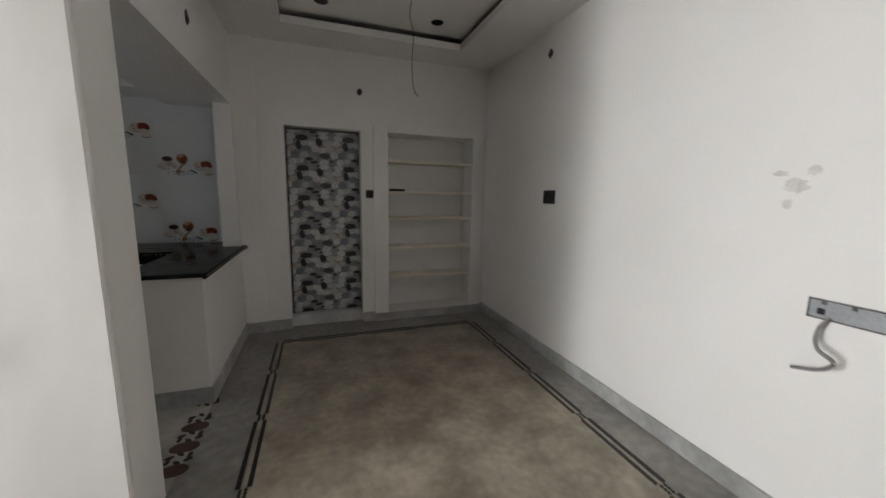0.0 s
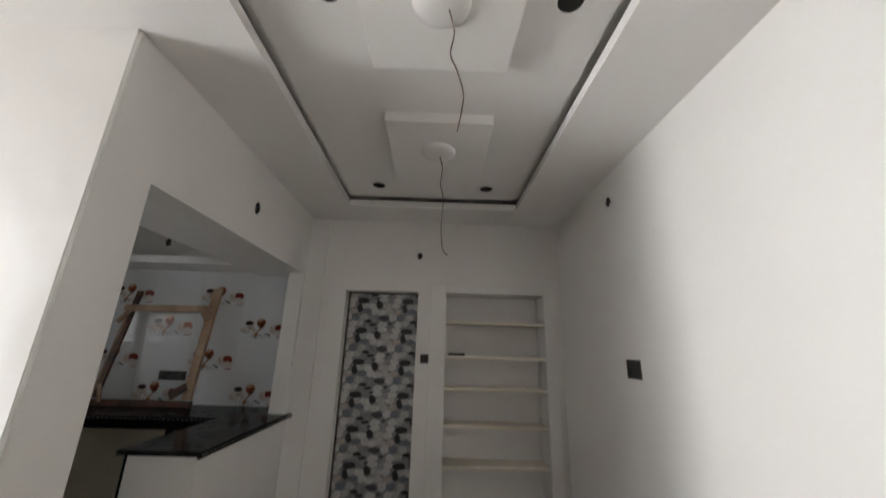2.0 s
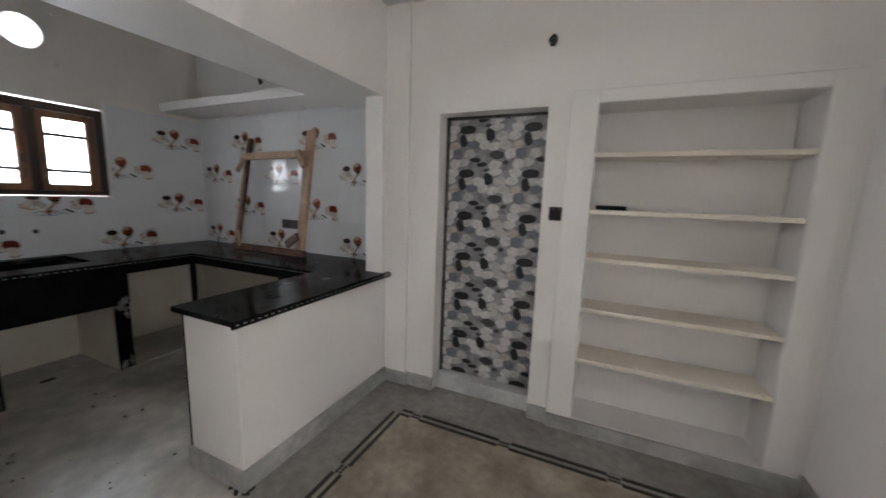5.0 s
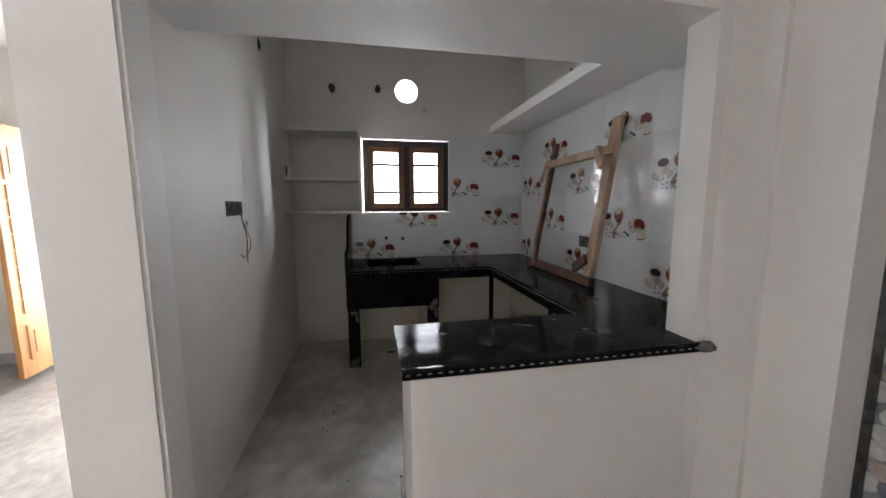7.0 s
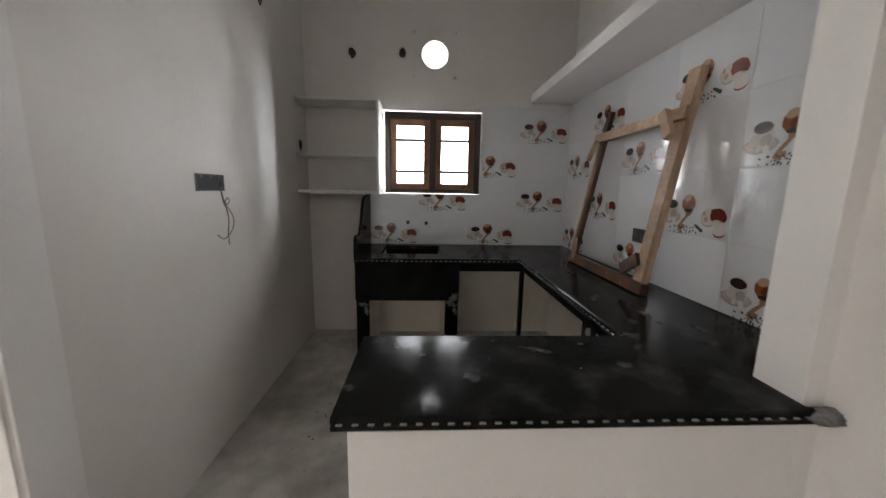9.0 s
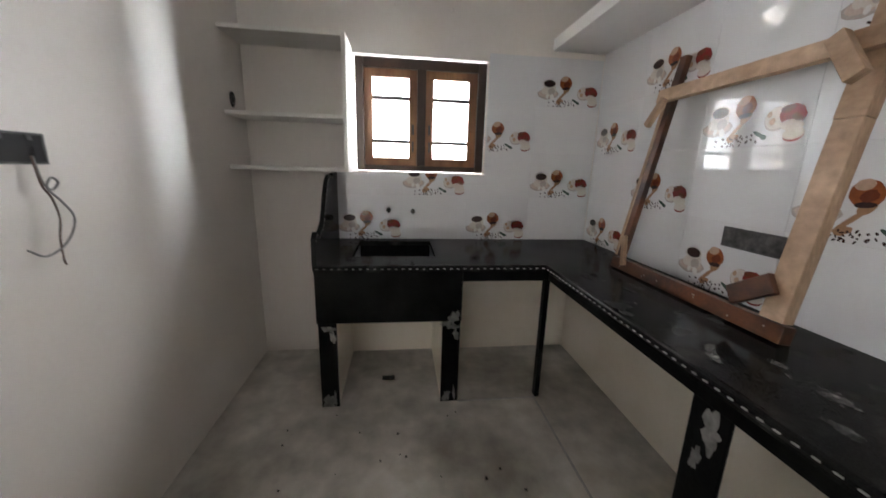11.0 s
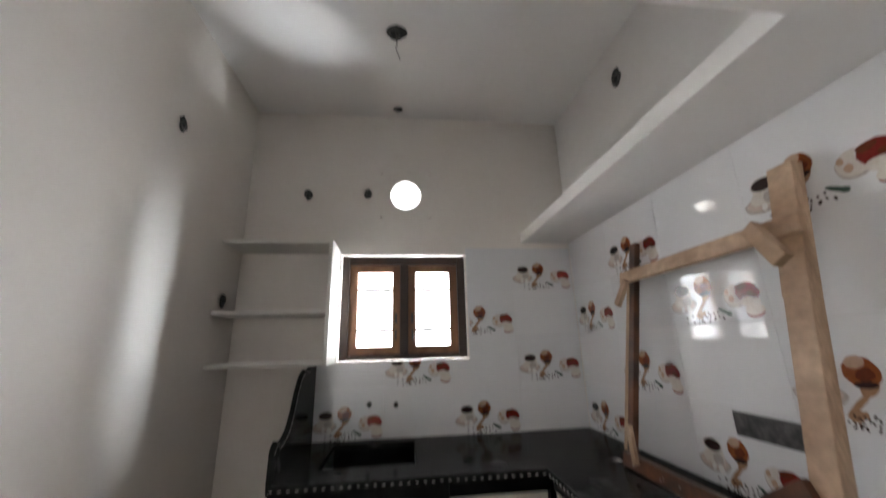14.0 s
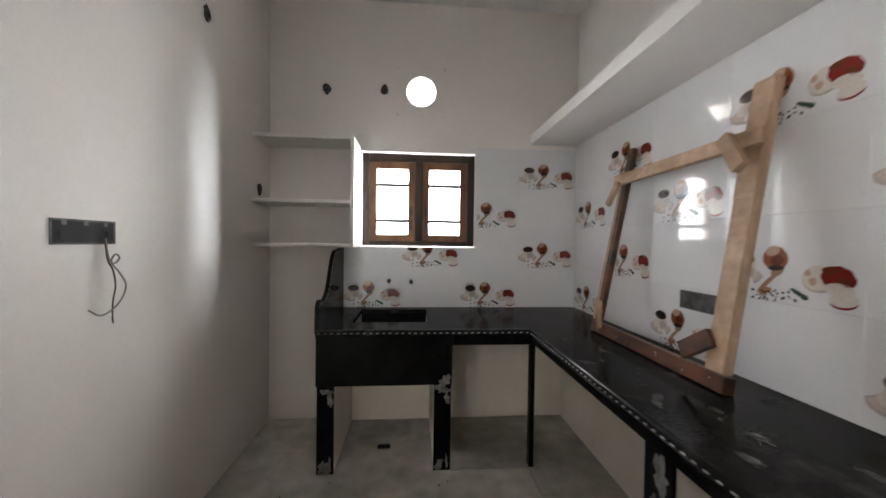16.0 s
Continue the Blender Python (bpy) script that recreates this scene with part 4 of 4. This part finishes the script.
# dust and cement smears on the granite
rr = random.Random(11)
for cx, cy, a, b, turn in ((-0.33, 0.60, 0.085, 0.022, 1.15), (-0.44, 0.33, 0.03, 0.008, 0.5), (-0.40, 0.46, 0.025, 0.010, 0.2), (-0.10, 0.0, 0.028, 0.018, 1.4), (-1.72, 1.10, 0.05, 0.022, 0.3), (-1.66, 1.16, 0.018, 0.012, 0.0),
                           (-0.97, 1.12, 0.055, 0.018, 2.6), (-0.86, 1.24, 0.05, 0.02, 2.8), (-0.80, 1.20, 0.02, 0.012, 0), (-0.60, 1.10, 0.045, 0.03, 0.4), (-0.30, 0.20, 0.022, 0.012, 1.0), (-0.27, 0.42, 0.016, 0.012, 0.4), (-0.38, 0.78, 0.03, 0.012, 2.0), (-0.20, 0.70, 0.012, 0.008, 0.0), (-1.35, 1.12, 0.02, 0.008, 2.9), (-1.2, 1.2, 0.012, 0.01, 0),
                           (-0.70, 1.22, 0.07, 0.03, 2.7), (-0.52, 1.34, 0.05, 0.025, 0.3), (-0.92, 1.08, 0.07, 0.025, 2.9), (-0.15, 0.35, 0.05, 0.03, 1.2), (-0.22, 0.85, 0.04, 0.03, 0.7), (-0.35, 0.12, 0.03, 0.025, 0.2), (-1.50, 1.20, 0.05, 0.02, 0.2)):
    bm = bmesh.new()
    pts = []
    ph = [rr.uniform(0, 6.28) for _ in range(4)]
    for i in range(40):
        t = 2 * math.pi * i / 40
        k = 0.72 + 0.20 * math.sin(2 * t + ph[0]) + 0.16 * math.sin(5 * t + ph[1]) + 0.12 * math.sin(9 * t + ph[2]) + rr.uniform(-0.06, 0.06)
        u, v = a * k * math.cos(t), b * k * math.sin(t)
        pts.append((cx + u * math.cos(turn) - v * math.sin(turn), cy + u * math.sin(turn) + v * math.cos(turn)))
    slab_of(bm, pts, lambda x, y: (x, y, ZT + 0.0004), (0, 0, 0.0012))
    solid("dust_patch", bm, M_DUST, "dry pale plaster smear on the worktop", "plaster smear", kind="", group="plaster smears on the worktop")

# hardened cement left where the worktop meets the pillar
rl = random.Random(29)
bm = bmesh.new()
bmesh.ops.create_icosphere(bm, subdivisions=3, radius=1.0)
for v in bm.verts:
    k = 1 + rl.uniform(-0.18, 0.18)
    v.co = Vector((v.co.x * 0.026 * k, v.co.y * 0.062 * k, v.co.z * 0.022 * k))
dab = solid("cement_lump", bm, M_CHIP, "rough grey cement lump at the worktop's end", "cement lump", kind="")
dab.location = (0.030, 1.262, 0.894)

# peninsula wall under the worktop
solid("wall_peninsula", boxes((-0.13, 0.0, 0.124, 1.215, 0, 0.882), (-0.41, 0.0, 0.012, 0.13, 0, 0.882), bevel=0.004), M_WALL, "low off-white wall under the peninsula worktop", "low wall")
# black strip standing in for the shaded interior beside the peninsula's end
solid("peninsula_shade_strip", boxes((-0.427, -0.412, 0.012, 0.13, 0, 0.878), bevel=0.003), M_PAINTB, "black strip for the shaded interior beside the peninsula", "panel", kind="structure")


# ---------------------------------------------------------------- wooden frame leaning on the tiles
def y_at(z):
    return 1.375 + (z - ZT) * 0.175


wood = thing("timber_frame", "raw timber frame with a reddish wet bottom rail", "timber frame", (-1.45, 1.40, ZT))
face = (0, -1, 0.175)
P = lambda x, z, d=0.0: (x, y_at(z) - d, z)
part("bottom_rail", at(wood, plank(bmesh.new(), P(-1.92, ZT + 0.034), P(-0.96, ZT + 0.034), 0.062, 0.05, face)), M_REDWOOD, wood, "wet red-brown bottom rail")
part("post", at(wood, plank(bmesh.new(), P(-1.880, ZT + 0.070), P(-1.862, 2.04), 0.05, 0.032, face)), M_REDWOOD, wood, "red-brown far post")
part("post_facing", at(wood, plank(bmesh.new(), P(-1.907, ZT + 0.075, 0.004), P(-1.892, 1.80, 0.004), 0.022, 0.034, face)), M_PINE, wood)
part("post", at(wood, plank(bmesh.new(), P(-1.010, ZT + 0.070, 0.004), P(-1.026, 1.63, 0.002), 0.080, 0.045, face)), M_PINE, wood)
part("post_splice", at(wood, plank(bmesh.new(), P(-1.026, 1.631, 0.004), P(-1.032, 2.085, 0.002), 0.084, 0.045, face)), M_PINE, wood, "newer board nailed on the post")
part("top_rail", at(wood, plank(bmesh.new(), P(-1.920, 1.850, 0.038), P(-0.968, 1.860, 0.040), 0.066, 0.030, face)), M_PINE, wood)
part("corner_block", at(wood, plank(bmesh.new(), P(-1.110, 1.885, 0.074), P(-1.010, 1.745, 0.072), 0.055, 0.034, face)), M_PINE, wood)
part("corner_block", at(wood, plank(bmesh.new(), P(-1.915, 1.70, 0.066), P(-1.830, 1.825, 0.070), 0.038, 0.026, face)), M_PINE, wood)
part("corner_block", at(wood, plank(bmesh.new(), P(-1.165, 1.015, 0.034), P(-1.03, 1.105, 0.040), 0.072, 0.024, face)), M_REDWOOD, wood, "red-brown wet corner block")
part("corner_block", at(wood, plank(bmesh.new(), P(-1.86, 1.105, 0.032), P(-1.79, 0.955, 0.042), 0.030, 0.02, face)), M_PINE, wood)
rr = random.Random(3)
for k in range(9):
    x, z = rr.uniform(-1.85, -1.02), 0.935 + 0.01 * (k % 3)
    w = rr.uniform(0.004, 0.009)
    part("paint_fleck", at(wood, plank(bmesh.new(), P(x, z, 0.026), P(x + w, z + 0.002, 0.026), 0.007, 0.0035, face)), M_BEAD, wood)
socket = thing("switch_box", "wide empty switch box set into the tiles", "switch box", (-1.34, YT, 1.195), group="empty switch boxes")
part("back", at(socket, boxes((-1.47, -1.21, YT - 0.004, YT + 0.006, 1.145, 1.222))), M_BOXM, socket, "dark dusty inside of the box")
for s in ((-1.476, -1.47, 1.139, 1.228), (-1.21, -1.204, 1.139, 1.228)):
    part("rim", at(socket, boxes((s[0], s[1], YT - 0.006, YT + 0.006, s[2], s[3]))), M_IRON, socket)
for s in ((-1.47, -1.21, 1.222, 1.228), (-1.47, -1.21, 1.139, 1.145)):
    part("rim", at(socket, boxes((s[0], s[1], YT - 0.006, YT + 0.006, s[2], s[3]))), M_IRON, socket)

# ---------------------------------------------------------------- house door in the living room
ent = thing("door_2", "orange teak house door standing open with fanlights", "door", (XW - 0.1, -2.2, 0), kind="structure")
ex = (XW - 0.13, XW - 0.005)
for s in ((*ex, DY0, DY0 + 0.09, 0, DZ), (*ex, DY1 - 0.09, DY1, 0, DZ), (*ex, DY0 + 0.09, DY1 - 0.09, DZ - 0.09, DZ), (*ex, DY0 + 0.09, DY1 - 0.09, 2.15, 2.23), (*ex, -1.90, -1.84, 2.23, DZ - 0.09)):
    part("frame", at(ent, boxes(s, bevel=0.006)), M_TEAK, ent)
part("sill", at(ent, boxes((*ex, DY0 + 0.09, DY1 - 0.09, 0, 0.05), bevel=0.006)), M_DARKWOOD, ent, "dark worn wooden sill")
for a, b in ((DY0 + 0.09, -1.90), (-1.84, DY1 - 0.09)):
    pane = part("fanlight_pane", at(ent, boxes((XW - 0.07, XW - 0.066, a, b, 2.23, DZ - 0.09))), M_GLASS, ent)
    pane.visible_shadow = False
leaf = new("leaf", mesh_of("leaf", boxes((0, 0.52, -0.02, 0.02, 0.06, 2.14), bevel=0.004), M_TEAK))
leaf.parent = ent
leaf.location = Vector((XW + 0.01, -3.02, 0)) - Vector(ent.location)
leaf.rotation_euler = (0, 0, radians(3))
for x0, x1, z0, z1 in ((0.08, 0.44, 1.70, 2.02), (0.08, 0.44, 0.20, 0.50)):
    for y in (-0.030, 0.020):
        part("panel", boxes((x0, x1, y, y + 0.010, z0, z1), bevel=0.004), M_TEAK, leaf)
        part("panel", boxes((x0 + 0.05, x1 - 0.05, y - 0.006, y + 0.016, z0 + 0.05, z1 - 0.05), bevel=0.004), M_TEAK, leaf)
for k in range(8):
    z = 0.60 + 0.135 * k
    for y in (-0.030, 0.020):
        part("slat", boxes((0.08, 0.44, y, y + 0.010, z, z + 0.12), bevel=0.004), M_TEAK, leaf)
solid("green_sheet", oval(bmesh.new(), -6.3, -4.85, 0.16, 0.55, -0.12, 0.10), M_GREEN, "crumpled green sheet lying outside the house door", "sheet", kind="")


# crumbs of plaster and grit on the kitchen floor
rr = random.Random(19)
bm = bmesh.new()
for k in range(46):
    x, y, s = rr.uniform(-1.95, -0.55), rr.uniform(-0.6, 0.95), rr.uniform(0.002, 0.006)
    v = box(bm, x - s, x + s * rr.uniform(0.5, 1.4), y - s, y + s * rr.uniform(0.6, 1.3), 0.0005, s * 1.2)
solid("floor_grit", bm, M_BOXM, "dark grit and crumbs strewn on the kitchen floor", "grit", kind="stuff")


# ---------------------------------------------------------------- wall tiles and their print, last
def print_mesh(cut=-1.0, top=1.0):
    """The coffee-cup print of one tile, flat in x and z, as one thin mesh with its inks; cut and top: where the tile is sawn off."""
    inks = list(M_INK)
    bm = bmesh.new()

    def blob(cx, cz, a, b, ink, level, turn=0.0, n=18, wob=0.0, half=False):
        rr_ = random.Random(int(1000 * (cx + 1) + 77 * cz * 100))
        pts = []
        for k in range(n + (1 if half else 0)):
            t = (math.pi if half else 2 * math.pi) * k / n
            w = 1 + rr_.uniform(-wob, wob)
            u, v = a * w * math.cos(t), b * w * math.sin(t)
            pts.append((cx + u * math.cos(turn) - v * math.sin(turn), cz + u * math.sin(turn) + v * math.cos(turn)))
        pts = [(max(x, cut), min(z, top)) for x, z in pts]
        if max(p[0] for p in pts) - min(p[0] for p in pts) < 0.002 or max(p[1] for p in pts) - min(p[1] for p in pts) < 0.002:
            return
        vs = [bm.verts.new((x, -0.0003 * level, z)) for x, z in pts]
        f = bm.faces.new(vs)
        f.normal_update()
        if f.normal.y > 0:
            f.normal_flip()
        f.material_index = inks.index(ink)
    # cup on a saucer, scoop with a spice ball, spoon, bowl with a red heap, small dish, beans
    blob(-0.160, -0.030, 0.082, 0.036, "shade", 1, 0.05, wob=0.05)
    blob(-0.160, -0.026, 0.070, 0.028, "pink", 2, 0.05)
    blob(-0.192, -0.012, 0.020, 0.022, "cream", 3)
    blob(-0.150, 0.000, 0.049, 0.044, "cream", 4)
    blob(-0.135, -0.012, 0.026, 0.026, "shade", 5, 0.4)
    blob(-0.153, 0.038, 0.049, 0.030, "cream", 6)
    blob(-0.154, 0.040, 0.043, 0.024, "coffee", 7)
    blob(-0.128, -0.050, 0.014, 0.020, "white", 6, 0.3)
    blob(-0.164, -0.046, 0.010, 0.014, "white", 6, -0.3)
    blob(-0.056, -0.044, 0.060, 0.009, "wood", 5, 0.82)
    blob(-0.020, 0.006, 0.032, 0.020, "wood", 5, 0.9)
    blob(-0.030, 0.048, 0.047, 0.045, "orange", 6, wob=0.04)
    blob(-0.040, 0.076, 0.028, 0.018, "beige", 7, 0.3, wob=0.06)
    blob(-0.022, 0.040, 0.026, 0.020, "rust", 7, 0.4, wob=0.1)
    blob(-0.026, 0.012, 0.030, 0.010, "coffee", 7, 0.1)
    blob(-0.068, -0.080, 0.030, 0.014, "wood", 3, 0.5, wob=0.15)
    blob(0.112, -0.018, 0.050, 0.046, "shade", 2, 0.1, wob=0.04)
    blob(0.110, -0.014, 0.044, 0.042, "cream", 3, 0.1)
    blob(0.098, -0.026, 0.013, 0.014, "beige", 4, wob=0.1)
    blob(0.082, 0.002, 0.010, 0.012, "beige", 4)
    blob(0.132, 0.010, 0.014, 0.010, "white", 4)
    blob(0.172, -0.008, 0.050, 0.040, "red", 5, -0.30, wob=0.06)
    blob(0.150, 0.016, 0.026, 0.014, "rust", 6, 0.2, wob=0.1)
    blob(0.188, -0.018, 0.022, 0.012, "rust", 6, -0.5, wob=0.12)
    blob(0.176, -0.046, 0.044, 0.022, "cream", 6, -0.1)
    blob(0.188, -0.086, 0.038, 0.022, "red", 3, 0.1)
    blob(0.188, -0.078, 0.040, 0.022, "cream", 4, 0.1)
    blob(0.054, -0.073, 0.032, 0.008, "green", 4, -0.5)
    blob(0.074, -0.084, 0.014, 0.010, "green", 5, -0.3)
    rb = random.Random(5)
    for _ in range(26):
        blob(rb.gauss(-0.055, 0.05), rb.uniform(-0.112, -0.072), rb.uniform(0.004, 0.008), rb.uniform(0.003, 0.006), "coffee", 8, rb.uniform(0, 3), 8)
    me = bpy.data.meshes.new("print")
    bm.to_mesh(me)
    bm.free()
    for k in inks:
        me.materials.append(M_INK[k])
    return me


PRINT = print_mesh()
PRINT_SIDE = print_mesh(cut=-0.108)
PRINT_LOW = print_mesh(top=0.046)
TILES = {}


def tile_mesh(w, h):
    key = (round(w, 3), round(h, 3))
    if key not in TILES:
        bm = boxes((-w / 2, w / 2, -0.009, 0.0, -h / 2, h / 2))
        bmesh.ops.bevel(bm, geom=[e for e in bm.edges if all(v.co.y < -0.005 for v in e.verts)], offset=0.0012, segments=1, affect='EDGES')
        TILES[key] = mesh_of("tile", bm, M_TILE)
    return TILES[key]


def lay(parent, u0, u1, z0, z1, place, turn, printed, sheet=None, shift=0.0):
    """One glazed tile over a span; printed adds the cup print."""
    g = 0.0009
    w, h = u1 - u0 - g, z1 - z0 - g
    ob = new("tile", tile_mesh(w, h))
    ob.parent = parent
    cu, cz = (u0 + u1) / 2, (z0 + z1) / 2
    ob.matrix_basis = Matrix.Translation(Vector(place(cu, cz)) - Vector(parent.location)) @ Matrix.Rotation(turn, 4, 'Z')
    if printed:
        pr = new("print", sheet or PRINT)
        pr.parent = ob
        pr["label"] = "printed coffee cups and spices"
        dz = z0 + 0.118 - cz
        pr.location = (shift, -0.0094, dz)
    return ob


# window wall: the window is cut out of the tiles
tiles_w = thing("wall_tiles_window", "white glazed wall tiles printed with coffee cups", "wall tiles", (XW, 0.6, ZT), kind="structure")
part("grout", boxes((0.0, 0.0072, -0.332 - 0.6, YT - 0.6, 0.0, WZ0 - 0.012 - ZT), (0.0, 0.0072, WY1 + 0.008 - 0.6, YT - 0.6, WZ0 - 0.012 - ZT, 4 * TH)), M_GROUT, tiles_w, "white grout between the tiles")
pw = lambda y, z: (XW, y, z)
y_edges = [-0.332, 0.134, 0.621, 1.108, YT - 0.002]
for row in range(4):
    z0, z1 = ZT + TH * row, ZT + TH * (row + 1)
    for col in range(4):
        a, b = y_edges[col], y_edges[col + 1]
        odd = (row + col) % 2 == 0
        pieces = [(a, b, z0, z1)]
        if z1 > WZ0 - 0.01 and a < WY1 and b > WY0:      # cut round the window
            pieces = []
            if z0 < WZ0 - 0.012:
                pieces.append((a, b, z0, WZ0 - 0.012))
            if b > WY1 + 0.05:
                pieces.append((WY1 + 0.008, b, max(z0, WZ0 - 0.012), z1))
        for (p, q, r, s) in pieces:
            sawn_side, sawn_low = q - p < 0.42, s - r < 0.3
            lay(tiles_w, p, q, r, s, pw, radians(90), odd and q - p > 0.3 and s - r > 0.14, PRINT_SIDE if sawn_side else PRINT_LOW if sawn_low else None, (a + b) / 2 - (p + q) / 2 if sawn_side else 0.0)
# tiled long wall
tiles_t = thing("wall_tiles_long", "white glazed wall tiles printed with coffee cups", "wall tiles", (-1.4, YT + 0.012, ZT), kind="structure")
part("grout", boxes((XW + 0.012 + 1.4, -0.148 + 1.4, -0.0072, 0.0, 0.0, 2.282 - ZT)), M_GROUT, tiles_t, "white grout between the tiles")
pt = lambda x, z: (x, YT + 0.012, z)
x_edges = [XW + 0.012, -2.6855, -2.1985, -1.7115, -1.2245, -0.7375, -0.2505, -0.148]
for row in range(4):
    z0, z1 = ZT + TH * row, 2.282 if row == 3 else ZT + TH * (row + 1)
    for col in range(7):
        a, b = x_edges[col], x_edges[col + 1]
        lay(tiles_t, a, b, z0, z1, pt, 0.0, row < 4 and 1 <= col <= 5 and (row + col) % 2 == 1)
